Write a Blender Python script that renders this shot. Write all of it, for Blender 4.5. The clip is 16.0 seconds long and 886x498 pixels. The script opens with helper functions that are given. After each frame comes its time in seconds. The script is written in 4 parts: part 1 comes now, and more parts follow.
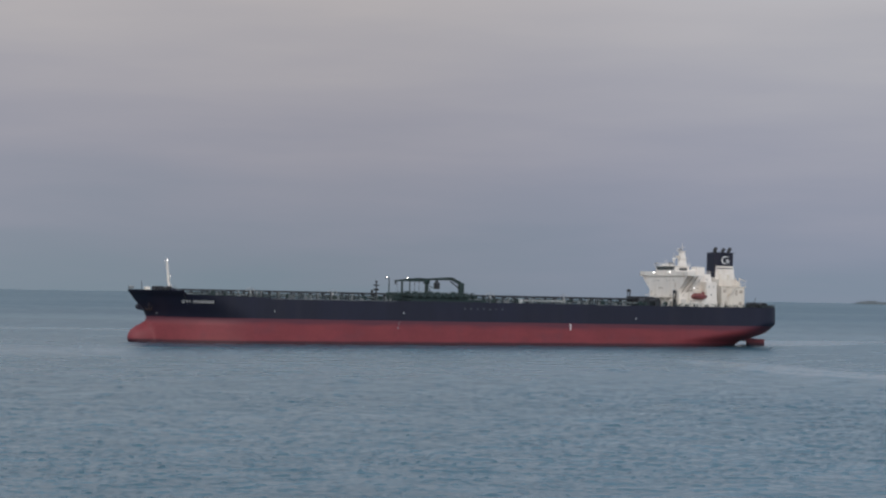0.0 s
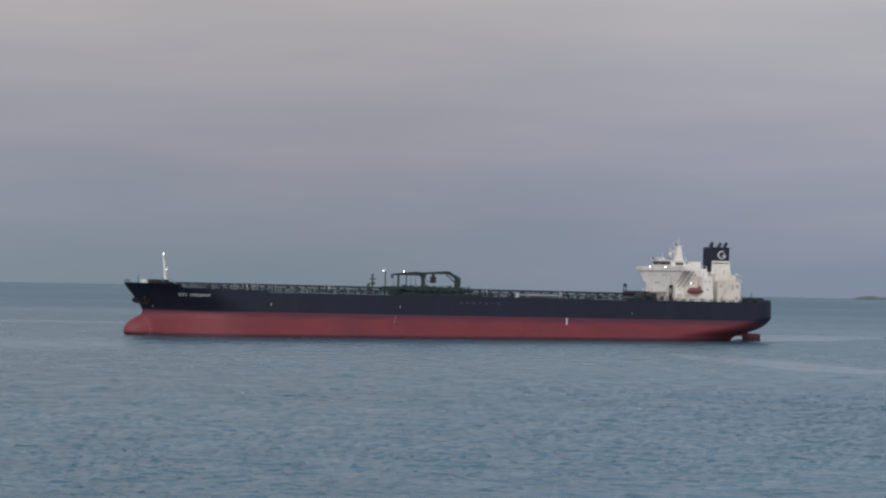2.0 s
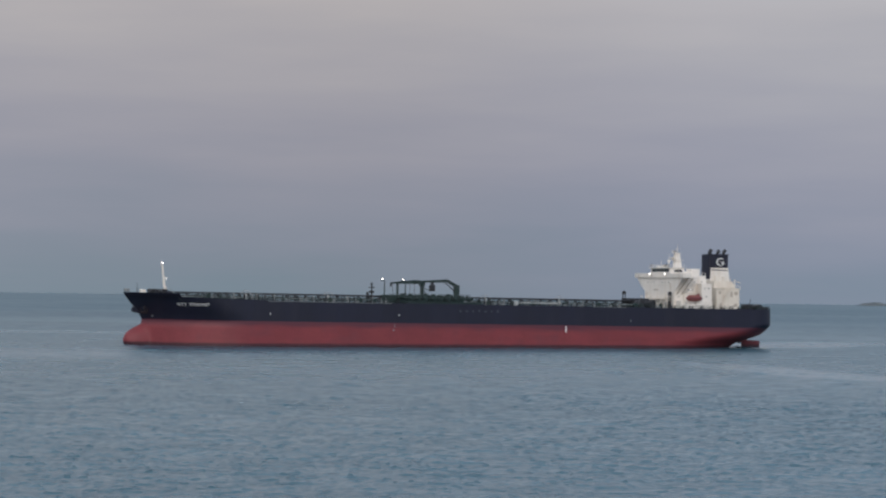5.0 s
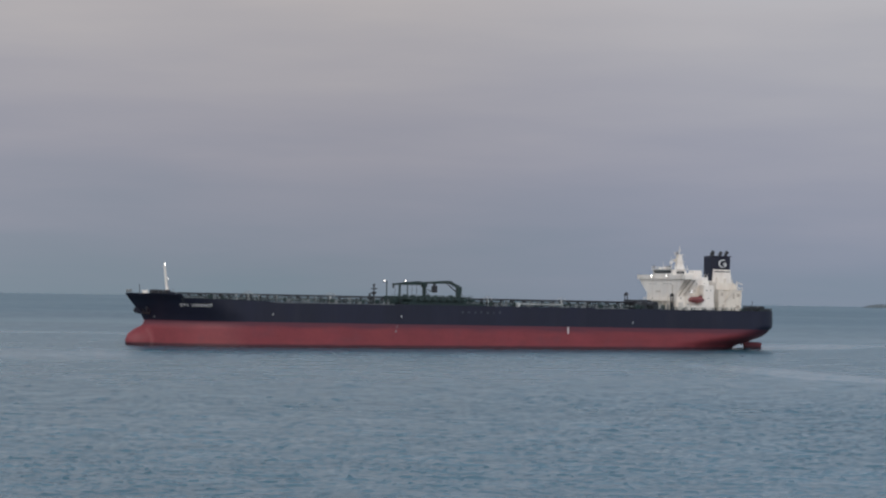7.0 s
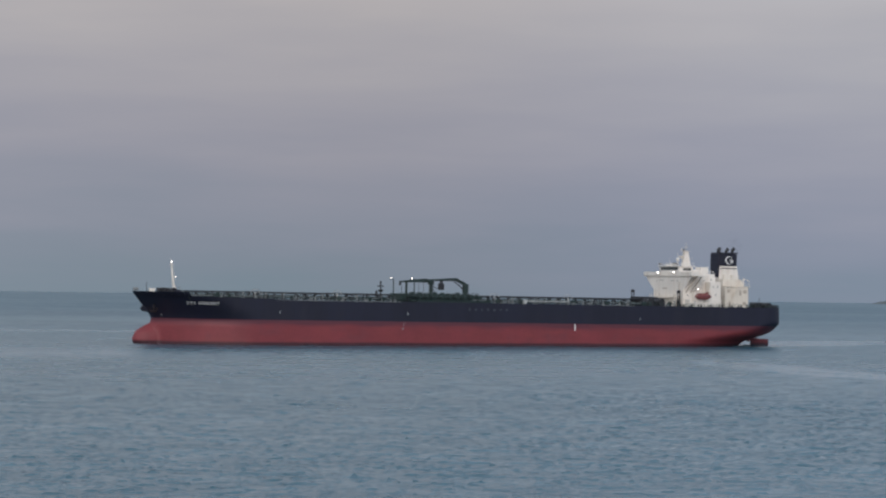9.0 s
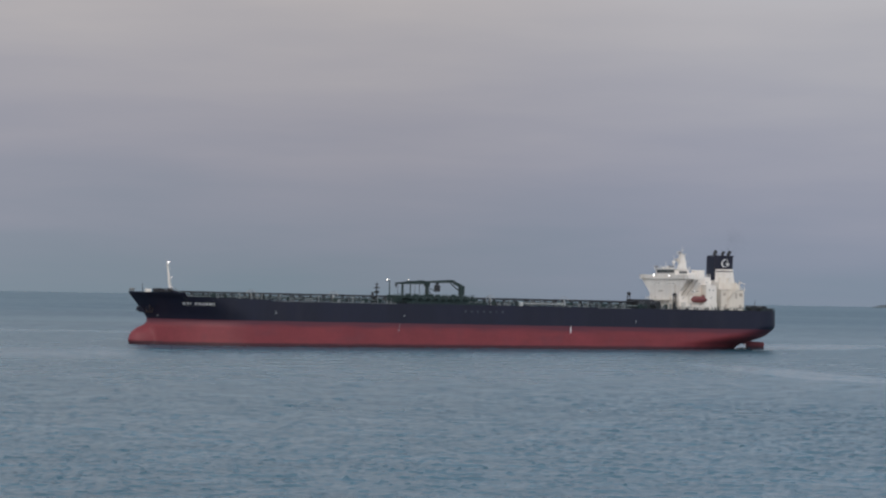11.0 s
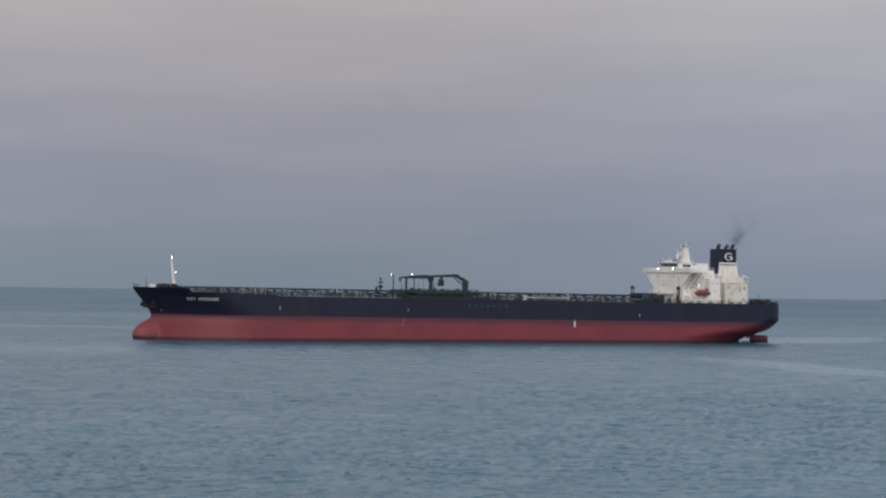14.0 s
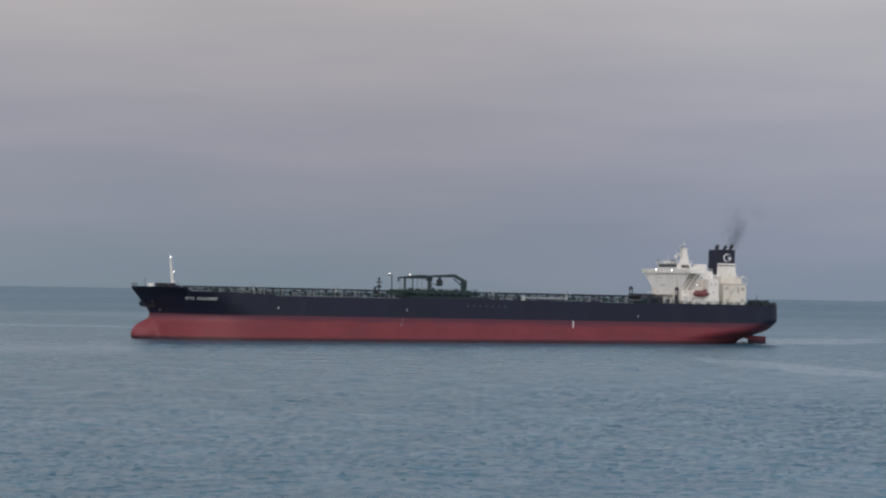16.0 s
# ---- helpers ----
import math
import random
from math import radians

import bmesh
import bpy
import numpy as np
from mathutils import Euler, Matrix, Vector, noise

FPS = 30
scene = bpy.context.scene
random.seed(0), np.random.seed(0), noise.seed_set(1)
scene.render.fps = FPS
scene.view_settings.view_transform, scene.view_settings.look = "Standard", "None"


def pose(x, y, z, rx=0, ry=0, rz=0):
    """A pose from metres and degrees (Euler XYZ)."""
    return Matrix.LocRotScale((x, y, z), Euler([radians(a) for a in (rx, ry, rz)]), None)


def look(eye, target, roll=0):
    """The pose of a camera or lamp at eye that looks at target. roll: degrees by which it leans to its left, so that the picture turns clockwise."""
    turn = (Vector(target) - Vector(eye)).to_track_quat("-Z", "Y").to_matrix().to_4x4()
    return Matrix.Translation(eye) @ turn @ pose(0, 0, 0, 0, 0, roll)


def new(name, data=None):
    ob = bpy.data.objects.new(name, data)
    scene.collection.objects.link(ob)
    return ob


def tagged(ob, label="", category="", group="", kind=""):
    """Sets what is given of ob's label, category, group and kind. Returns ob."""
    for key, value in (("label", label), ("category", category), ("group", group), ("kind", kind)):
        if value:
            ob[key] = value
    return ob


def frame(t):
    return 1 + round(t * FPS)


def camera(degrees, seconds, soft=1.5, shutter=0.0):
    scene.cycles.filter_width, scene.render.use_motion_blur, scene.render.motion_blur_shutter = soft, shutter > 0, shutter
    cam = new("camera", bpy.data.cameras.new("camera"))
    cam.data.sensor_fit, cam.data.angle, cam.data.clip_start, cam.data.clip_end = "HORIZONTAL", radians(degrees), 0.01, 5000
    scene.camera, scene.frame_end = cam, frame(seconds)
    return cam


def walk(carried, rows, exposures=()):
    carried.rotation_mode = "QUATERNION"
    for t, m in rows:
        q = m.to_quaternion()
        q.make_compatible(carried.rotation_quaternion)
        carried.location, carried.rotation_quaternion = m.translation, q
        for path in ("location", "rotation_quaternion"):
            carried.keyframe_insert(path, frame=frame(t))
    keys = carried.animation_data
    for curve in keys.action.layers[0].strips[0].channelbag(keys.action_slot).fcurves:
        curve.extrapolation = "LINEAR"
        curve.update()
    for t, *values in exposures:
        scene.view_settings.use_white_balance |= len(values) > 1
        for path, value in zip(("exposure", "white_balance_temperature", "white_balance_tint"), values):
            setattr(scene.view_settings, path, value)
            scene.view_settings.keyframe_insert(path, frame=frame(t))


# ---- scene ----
# ---- camera ----
EYE = 21.2
cam = camera(20, 16.0, soft=2.3)
walk(cam, [
    (0.0, pose(0, 0, EYE, 90.8383, -0.9614, -0.6079)),
    (0.5, pose(0, 0, EYE, 90.7397, -1.1327, -0.6683)),
    (1.0, pose(0, 0, EYE, 90.6788, -1.0553, -0.7433)),
    (1.5, pose(0, 0, EYE, 90.6536, -1.0488, -0.6736)),
    (2.0, pose(0, 0, EYE, 90.7027, -1.1287, -0.6111)),
    (2.5, pose(0, 0, EYE, 90.7530, -1.0004, -0.6688)),
    (3.0, pose(0, 0, EYE, 90.8217, -0.9627, -0.7025)),
    (3.5, pose(0, 0, EYE, 90.8336, -1.0438, -0.6249)),
    (4.0, pose(0, 0, EYE, 90.8825, -0.8147, -0.5514)),
    (6.5, pose(0, 0, EYE, 90.8984, -0.9512, -0.4371)),
    (7.0, pose(0, 0, EYE, 90.9175, -0.9495, -0.3841)),
    (7.5, pose(0, 0, EYE, 90.8410, -1.0918, -0.2511)),
    (8.0, pose(0, 0, EYE, 90.8870, -1.0284, -0.2006)),
    (8.5, pose(0, 0, EYE, 90.8934, -0.9532, -0.1484)),
    (9.0, pose(0, 0, EYE, 90.8551, -0.8051, -0.1512)),
    (11.5, pose(0, 0, EYE, 90.9024, -1.0915, -0.1627)),
    (12.0, pose(0, 0, EYE, 90.8322, -1.0279, -0.1678)),
    (12.5, pose(0, 0, EYE, 90.8696, -1.0376, -0.0689)),
    (13.0, pose(0, 0, EYE, 90.8475, -0.8714, 0.0528)),
    (13.5, pose(0, 0, EYE, 90.7330, -0.9873, 0.1050)),
    (14.0, pose(0, 0, EYE, 90.7672, -0.8716, 0.0442)),
    (14.5, pose(0, 0, EYE, 90.7715, -0.9796, -0.0035)),
    (15.0, pose(0, 0, EYE, 90.7751, -0.9966, -0.0294)),
    (15.5, pose(0, 0, EYE, 90.7910, -1.0193, 0.0439)),
    (16.0, pose(0, 0, EYE, 90.7699, -1.0240, 0.0904)),
])

# ---- light ----
SUN_DIR = Vector((-0.10, -0.80, 0.33)).normalized()
sun_data = bpy.data.lights.new("sun", "SUN")
sun_data.energy, sun_data.angle, sun_data.color = 1.25, radians(45), (1.0, 0.93, 0.86)
sun = new("sun", sun_data)
sun.matrix_world = look(SUN_DIR * 100, (0, 0, 0))

world = bpy.data.worlds.new("twilight_sky")
scene.world = world
world.use_nodes = True


def make_sky():
    nt = world.node_tree
    nt.nodes.clear()
    N, L = nt.nodes.new, nt.links.new
    out = N("ShaderNodeOutputWorld")
    bg = N("ShaderNodeBackground")
    co = N("ShaderNodeTexCoord")
    sep = N("ShaderNodeSeparateXYZ")
    L(co.outputs["Generated"], sep.inputs[0])
    # cloud streaks: wide across, thin in height
    mp = N("ShaderNodeMapping")
    mp.inputs["Scale"].default_value = (5.0, 5.0, 34.0)
    mp.inputs["Rotation"].default_value = (0.0, radians(4.0), 0.0)
    L(co.outputs["Generated"], mp.inputs[0])
    n1 = N("ShaderNodeTexNoise")
    n1.inputs["Scale"].default_value = 1.6
    n1.inputs["Detail"].default_value = 5.0
    n1.inputs["Roughness"].default_value = 0.5
    L(mp.outputs[0], n1.inputs["Vector"])
    # elevation, bent a little by the clouds
    off = N("ShaderNodeMath"); off.operation = "SUBTRACT"
    L(n1.outputs["Fac"], off.inputs[0]); off.inputs[1].default_value = 0.5
    sc = N("ShaderNodeMath"); sc.operation = "MULTIPLY"
    L(off.outputs[0], sc.inputs[0]); sc.inputs[1].default_value = 0.05
    tilt = N("ShaderNodeMath"); tilt.operation = "MULTIPLY_ADD"
    L(sep.outputs["X"], tilt.inputs[0]); tilt.inputs[1].default_value = 0.045; L(sep.outputs["Z"], tilt.inputs[2])
    el = N("ShaderNodeMath"); el.operation = "ADD"
    L(tilt.outputs[0], el.inputs[0]); L(sc.outputs[0], el.inputs[1])
    rng = N("ShaderNodeMapRange")
    rng.inputs["From Min"].default_value = -0.02
    rng.inputs["From Max"].default_value = 0.28
    L(el.outputs[0], rng.inputs["Value"])
    ramp = N("ShaderNodeValToRGB")
    ramp.color_ramp.interpolation = "B_SPLINE"
    stops = SKY_STOPS
    e = ramp.color_ramp.elements
    e[0].position, e[0].color = stops[0][0], (*stops[0][1], 1)
    e[1].position, e[1].color = stops[-1][0], (*stops[-1][1], 1)
    for p, c in stops[1:-1]:
        k = e.new(p)
        k.color = (*c, 1)
    L(rng.outputs[0], ramp.inputs[0])
    # the sky's clear light, brighter on the side where the sun has gone
    sky = N("ShaderNodeTexSky")
    sky.sky_type = "NISHITA"
    sky.sun_disc = False
    sky.sun_elevation = math.asin(SUN_DIR.z)
    sky.sun_rotation = math.atan2(SUN_DIR.x, SUN_DIR.y)
    sky.air_density, sky.dust_density = 1.0, 1.0
    mul = N("ShaderNodeVectorMath"); mul.operation = "SCALE"
    L(sky.outputs[0], mul.inputs[0])
    # the low cloud bank covers the clear sky near the horizon
    bank = N("ShaderNodeMapRange")
    bank.interpolation_type = "SMOOTHSTEP"
    bank.inputs["From Min"].default_value, bank.inputs["From Max"].default_value = 0.10, 0.55
    bank.inputs["To Max"].default_value = SKY_CLEAR
    L(sep.outputs["Z"], bank.inputs["Value"]); L(bank.outputs[0], mul.inputs["Scale"])
    # paler at the left, greyer behind the ship, bluer to the right
    side = N("ShaderNodeMapRange")
    side.inputs["From Min"].default_value, side.inputs["From Max"].default_value = -0.2, 0.2
    L(sep.outputs["X"], side.inputs["Value"])
    tint = N("ShaderNodeValToRGB")
    tint.color_ramp.interpolation = "B_SPLINE"
    te = tint.color_ramp.elements
    te[0].position, te[0].color = 0.05, (0.985, 0.985, 0.965, 1)
    te[1].position, te[1].color = 0.95, (0.93, 0.97, 1.0, 1)
    for pos, c in ((0.38, (0.925, 0.92, 0.905, 1)), (0.55, (0.92, 0.925, 0.92, 1)), (0.75, (0.922, 0.955, 0.99, 1))):
        te.new(pos).color = c
    L(side.outputs[0], tint.inputs[0])
    tinted = N("ShaderNodeVectorMath"); tinted.operation = "MULTIPLY"
    L(ramp.outputs[0], tinted.inputs[0]); L(tint.outputs[0], tinted.inputs[1])
    add = N("ShaderNodeVectorMath"); add.operation = "ADD"
    L(tinted.outputs[0], add.inputs[0]); L(mul.outputs[0], add.inputs[1])
    L(add.outputs[0], bg.inputs["Color"])
    bg.inputs["Strength"].default_value = 1.0
    L(bg.outputs[0], out.inputs[0])


SKY_CLEAR = 0.06
SKY_STOPS = [(0.0, (0.192, 0.261, 0.319)), (0.06, (0.218, 0.264, 0.325)), (0.14, (0.259, 0.285, 0.357)), (0.26, (0.335, 0.332, 0.394)),
             (0.4, (0.437, 0.421, 0.447)), (0.5, (0.511, 0.474, 0.479)), (0.62, (0.49, 0.506, 0.554)), (1.0, (0.532, 0.586, 0.671))]
make_sky()


# ---- materials ----
def mat(name, color, rough=0.5, metal=0.0, var=0.15, scale=0.6, fine=9.0, bump=0.05, stain=None, stain_amount=0.0, streak=False):
    """Painted or bare surface: two scales of colour change, a little relief, stains of a second colour."""
    m = bpy.data.materials.new(name)
    m.use_nodes = True
    nt = m.node_tree
    N, L = nt.nodes.new, nt.links.new
    b = nt.nodes["Principled BSDF"]
    b.inputs["Roughness"].default_value = rough
    b.inputs["Metallic"].default_value = metal
    co = N("ShaderNodeTexCoord")
    big, small = N("ShaderNodeTexNoise"), N("ShaderNodeTexNoise")
    big.inputs["Scale"].default_value, small.inputs["Scale"].default_value = scale, fine
    big.inputs["Detail"].default_value = 4
    mp = N("ShaderNodeMapping")
    if streak:
        mp.inputs["Scale"].default_value = (1.0, 1.0, 0.16)
    L(co.outputs["Object"], mp.inputs[0])
    L(mp.outputs[0], big.inputs["Vector"]); L(mp.outputs[0], small.inputs["Vector"])
    mixn = N("ShaderNodeMath"); mixn.operation = "MULTIPLY_ADD"
    L(big.outputs["Fac"], mixn.inputs[0]); mixn.inputs[1].default_value = 0.65
    half = N("ShaderNodeMath"); half.operation = "MULTIPLY"
    L(small.outputs["Fac"], half.inputs[0]); half.inputs[1].default_value = 0.35
    L(half.outputs[0], mixn.inputs[2])
    ramp = N("ShaderNodeValToRGB")
    e = ramp.color_ramp.elements
    e[0].position, e[1].position = 0.32, 0.68
    e[0].color = (*[c * (1 - var) for c in color], 1)
    e[1].color = (*[min(1, c * (1 + var)) for c in color], 1)
    L(mixn.outputs[0], ramp.inputs[0])
    last = ramp.outputs[0]
    if stain:
        sn = N("ShaderNodeTexNoise")
        sn.inputs["Scale"].default_value, sn.inputs["Detail"].default_value = scale * 1.7, 6
        L(mp.outputs[0], sn.inputs["Vector"])
        sr = N("ShaderNodeMapRange")
        sr.inputs["From Min"].default_value, sr.inputs["From Max"].default_value = 0.52, 0.75
        sr.inputs["To Max"].default_value = stain_amount
        L(sn.outputs["Fac"], sr.inputs["Value"])
        mx = N("ShaderNodeMix"); mx.data_type = "RGBA"
        L(sr.outputs[0], mx.inputs[0]); L(last, mx.inputs[6]); mx.inputs[7].default_value = (*stain, 1)
        last = mx.outputs[2]
    L(last, b.inputs["Base Color"])
    if bump:
        bp = N("ShaderNodeBump")
        bp.inputs["Strength"].default_value, bp.inputs["Distance"].default_value = 0.4, bump
        L(small.outputs["Fac"], bp.inputs["Height"])
        L(bp.outputs[0], b.inputs["Normal"])
    return m


def glow(name, color, strength):
    m = bpy.data.materials.new(name)
    m.use_nodes = True
    b = m.node_tree.nodes["Principled BSDF"]
    b.inputs["Base Color"].default_value = (0.8, 0.8, 0.8, 1)
    b.inputs["Emission Color"].default_value = (*color, 1)
    b.inputs["Emission Strength"].default_value = strength
    return m


M_NAVY = mat("navy_black_hull_paint", (0.0078, 0.0092, 0.025), 0.6, 0, 0.25, 0.12, 1.5, 0.02, (0.022, 0.020, 0.032), 0.35, True)
M_DECK = mat("dark_green_deck_paint", (0.035, 0.06, 0.05), 0.7, 0, 0.3, 0.2, 3.0, 0.02, (0.12, 0.07, 0.05), 0.5)
M_GREEN = mat("dark_green_deck_fittings", (0.014, 0.031, 0.030), 0.55, 0, 0.35, 0.5, 4.0, 0.02, (0.05, 0.045, 0.04), 0.35)
M_BLACK = mat("black_paint", (0.02, 0.021, 0.026), 0.5, 0, 0.3, 0.8, 6.0, 0.01)
M_WHITE = mat("white_ship_paint", (0.80, 0.75, 0.69), 0.45, 0, 0.07, 0.22, 1.6, 0.004, (0.50, 0.38, 0.27), 0.42, True)
M_CREAM = mat("weathered_white_paint", (0.74, 0.68, 0.60), 0.5, 0, 0.09, 0.2, 1.4, 0.004, (0.45, 0.33, 0.23), 0.55, True)
M_MARK = mat("white_marking_paint", (0.80, 0.80, 0.78), 0.5, 0, 0.08, 0.8, 6.0, 0.0)
M_FAINT = mat("faded_grey_lettering", (0.060, 0.063, 0.082), 0.6, 0, 0.2, 1.5, 6.0, 0.0)
M_ALU = mat("dull_aluminium", (0.50, 0.51, 0.50), 0.5, 0.1, 0.12, 0.8, 6.0, 0.01)
M_GREY = mat("galvanised_grey_metal", (0.36, 0.37, 0.37), 0.5, 0.2, 0.15, 0.8, 6.0, 0.01)
M_PALE = mat("pale_grey_paint", (0.20, 0.215, 0.22), 0.5, 0, 0.15, 0.8, 6.0, 0.01)
M_ORANGE = mat("orange_red_lifeboat_paint", (0.21, 0.060, 0.055), 0.5, 0, 0.1, 0.8, 6.0, 0.01)
M_GLASS = mat("dark_window_glass", (0.03, 0.035, 0.04), 0.12, 0, 0.2, 0.8, 6.0, 0.0)
M_RUST = mat("rusty_anchor_steel", (0.017, 0.010, 0.012), 0.8, 0, 0.3, 1.2, 6.0, 0.03)
M_LAMP = glow("lit_floodlight", (1.0, 0.90, 0.84), 6.0)
# grey-blue cast of the distance haze is mixed into the rock colour
M_ROCK = mat("hazed_rock_and_scrub", (0.10, 0.115, 0.12), 0.9, 0, 0.35, 0.03, 0.3, 0.5)


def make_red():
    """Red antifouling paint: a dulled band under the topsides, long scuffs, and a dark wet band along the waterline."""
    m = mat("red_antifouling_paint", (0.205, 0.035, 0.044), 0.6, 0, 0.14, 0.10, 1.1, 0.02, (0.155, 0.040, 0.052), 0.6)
    nt = m.node_tree
    N, L = nt.nodes.new, nt.links.new
    b = nt.nodes["Principled BSDF"]
    old = b.inputs["Base Color"].links[0].from_socket
    co, sep = N("ShaderNodeTexCoord"), N("ShaderNodeSeparateXYZ")
    L(co.outputs["Object"], sep.inputs[0])
    mp = N("ShaderNodeMapping")
    mp.inputs["Scale"].default_value = (0.16, 0.16, 1.0)
    L(co.outputs["Object"], mp.inputs[0])

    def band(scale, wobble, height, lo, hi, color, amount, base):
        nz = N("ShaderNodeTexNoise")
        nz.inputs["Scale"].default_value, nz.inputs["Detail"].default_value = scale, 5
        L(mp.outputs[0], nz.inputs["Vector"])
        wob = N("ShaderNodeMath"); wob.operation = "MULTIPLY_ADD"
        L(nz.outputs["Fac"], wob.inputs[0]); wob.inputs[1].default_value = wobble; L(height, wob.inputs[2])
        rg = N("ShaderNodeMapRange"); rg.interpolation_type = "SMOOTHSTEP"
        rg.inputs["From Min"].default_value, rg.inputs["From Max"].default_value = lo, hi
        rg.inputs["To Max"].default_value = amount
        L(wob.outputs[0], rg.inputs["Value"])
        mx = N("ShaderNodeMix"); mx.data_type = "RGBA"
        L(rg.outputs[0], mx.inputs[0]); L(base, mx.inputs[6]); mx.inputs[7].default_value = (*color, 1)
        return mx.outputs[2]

    level = N("ShaderNodeValue")
    level.outputs[0].default_value = 0.0
    scuffed = band(0.55, 6.0, level.outputs[0], 2.6, 4.8, (0.25, 0.050, 0.050), 0.5, old)
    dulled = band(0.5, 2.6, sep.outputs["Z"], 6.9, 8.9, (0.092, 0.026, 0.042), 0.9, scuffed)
    slope = N("ShaderNodeMath"); slope.operation = "MULTIPLY_ADD"
    L(sep.outputs["X"], slope.inputs[0]); slope.inputs[1].default_value = 0.0047; L(sep.outputs["Z"], slope.inputs[2])
    down = N("ShaderNodeMath"); down.operation = "MULTIPLY"
    L(slope.outputs[0], down.inputs[0]); down.inputs[1].default_value = -1.0
    wet = band(1.2, 0.6, down.outputs[0], -0.85, -0.25, (0.055, 0.016, 0.024), 1.0, dulled)
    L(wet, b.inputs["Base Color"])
    return m


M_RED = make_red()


def make_water():
    m = bpy.data.materials.new("rippled_sea_water")
    m.use_nodes = True
    nt = m.node_tree
    N, L = nt.nodes.new, nt.links.new
    b = nt.nodes["Principled BSDF"]
    b.inputs["IOR"].default_value = 1.33
    co = N("ShaderNodeTexCoord")

    def noise_tex(scale, detail, stretch):
        mp = N("ShaderNodeMapping")
        mp.inputs["Scale"].default_value = stretch
        L(co.outputs["Object"], mp.inputs[0])
        t = N("ShaderNodeTexNoise")
        t.inputs["Scale"].default_value, t.inputs["Detail"].default_value = scale, detail
        L(mp.outputs[0], t.inputs["Vector"])
        return t.outputs["Fac"]

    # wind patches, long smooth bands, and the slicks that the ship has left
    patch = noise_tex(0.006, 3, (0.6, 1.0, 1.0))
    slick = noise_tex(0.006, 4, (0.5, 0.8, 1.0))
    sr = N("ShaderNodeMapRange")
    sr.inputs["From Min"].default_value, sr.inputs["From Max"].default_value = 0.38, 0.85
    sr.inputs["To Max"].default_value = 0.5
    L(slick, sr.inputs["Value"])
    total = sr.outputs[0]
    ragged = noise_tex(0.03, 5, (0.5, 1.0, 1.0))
    # cat's paws: small patches that take some of the pale sheen colour
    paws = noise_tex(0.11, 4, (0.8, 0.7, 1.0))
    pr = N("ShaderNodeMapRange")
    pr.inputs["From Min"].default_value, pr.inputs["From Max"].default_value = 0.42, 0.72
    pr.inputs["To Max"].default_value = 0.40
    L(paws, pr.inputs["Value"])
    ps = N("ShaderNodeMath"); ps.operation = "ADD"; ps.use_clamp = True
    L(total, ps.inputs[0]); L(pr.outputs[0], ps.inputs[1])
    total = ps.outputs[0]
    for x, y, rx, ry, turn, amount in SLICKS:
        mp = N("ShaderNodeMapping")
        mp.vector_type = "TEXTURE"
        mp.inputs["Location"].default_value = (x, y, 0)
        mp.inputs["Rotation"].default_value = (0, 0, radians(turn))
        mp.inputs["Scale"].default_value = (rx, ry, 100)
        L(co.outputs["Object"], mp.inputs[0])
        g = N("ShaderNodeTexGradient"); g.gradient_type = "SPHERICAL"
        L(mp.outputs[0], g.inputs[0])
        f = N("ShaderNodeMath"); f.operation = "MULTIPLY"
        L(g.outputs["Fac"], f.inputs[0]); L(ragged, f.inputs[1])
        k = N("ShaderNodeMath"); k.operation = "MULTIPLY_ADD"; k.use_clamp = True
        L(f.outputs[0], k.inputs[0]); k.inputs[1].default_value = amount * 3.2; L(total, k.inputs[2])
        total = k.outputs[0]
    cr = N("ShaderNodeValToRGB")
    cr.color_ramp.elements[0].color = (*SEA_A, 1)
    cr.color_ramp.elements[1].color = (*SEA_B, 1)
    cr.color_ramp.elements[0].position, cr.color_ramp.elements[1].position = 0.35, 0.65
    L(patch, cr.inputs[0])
    # sky sheen of smooth water, and churned wake, painted as a paler base colour
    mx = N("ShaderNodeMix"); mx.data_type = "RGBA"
    L(total, mx.inputs[0]); L(cr.outputs[0], mx.inputs[6]); mx.inputs[7].default_value = (*SEA_SHEEN, 1)
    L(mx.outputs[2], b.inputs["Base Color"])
    rr = N("ShaderNodeMapRange")
    rr.inputs["To Min"].default_value, rr.inputs["To Max"].default_value = 0.28, 0.15
    L(total, rr.inputs["Value"])
    # the open water farther out is more ruffled by the wind
    sp = N("ShaderNodeSeparateXYZ")
    L(co.outputs["Object"], sp.inputs[0])
    far = N("ShaderNodeMapRange")
    far.inputs["From Min"].default_value, far.inputs["From Max"].default_value = 500, 2000
    far.inputs["To Max"].default_value = 0.16
    L(sp.outputs["Y"], far.inputs["Value"])
    ra = N("ShaderNodeMath"); ra.operation = "ADD"
    L(rr.outputs[0], ra.inputs[0]); L(far.outputs[0], ra.inputs[1])
    L(ra.outputs[0], b.inputs["Roughness"])
    b.inputs["Specular IOR Level"].default_value = 0.38
    ripple = noise_tex(0.8, 3, (0.6, 1.0, 1.0))
    bs = N("ShaderNodeMapRange")
    bs.inputs["To Min"].default_value, bs.inputs["To Max"].default_value = 0.6, 0.25
    L(total, bs.inputs["Value"])
    bp = N("ShaderNodeBump")
    bp.inputs["Distance"].default_value = 0.25
    L(bs.outputs[0], bp.inputs["Strength"])
    L(ripple, bp.inputs["Height"]); L(bp.outputs[0], b.inputs["Normal"])
    return m


SEA_A, SEA_B, SEA_SHEEN = (0.018, 0.071, 0.097), (0.023, 0.081, 0.112), (0.056, 0.136, 0.180)
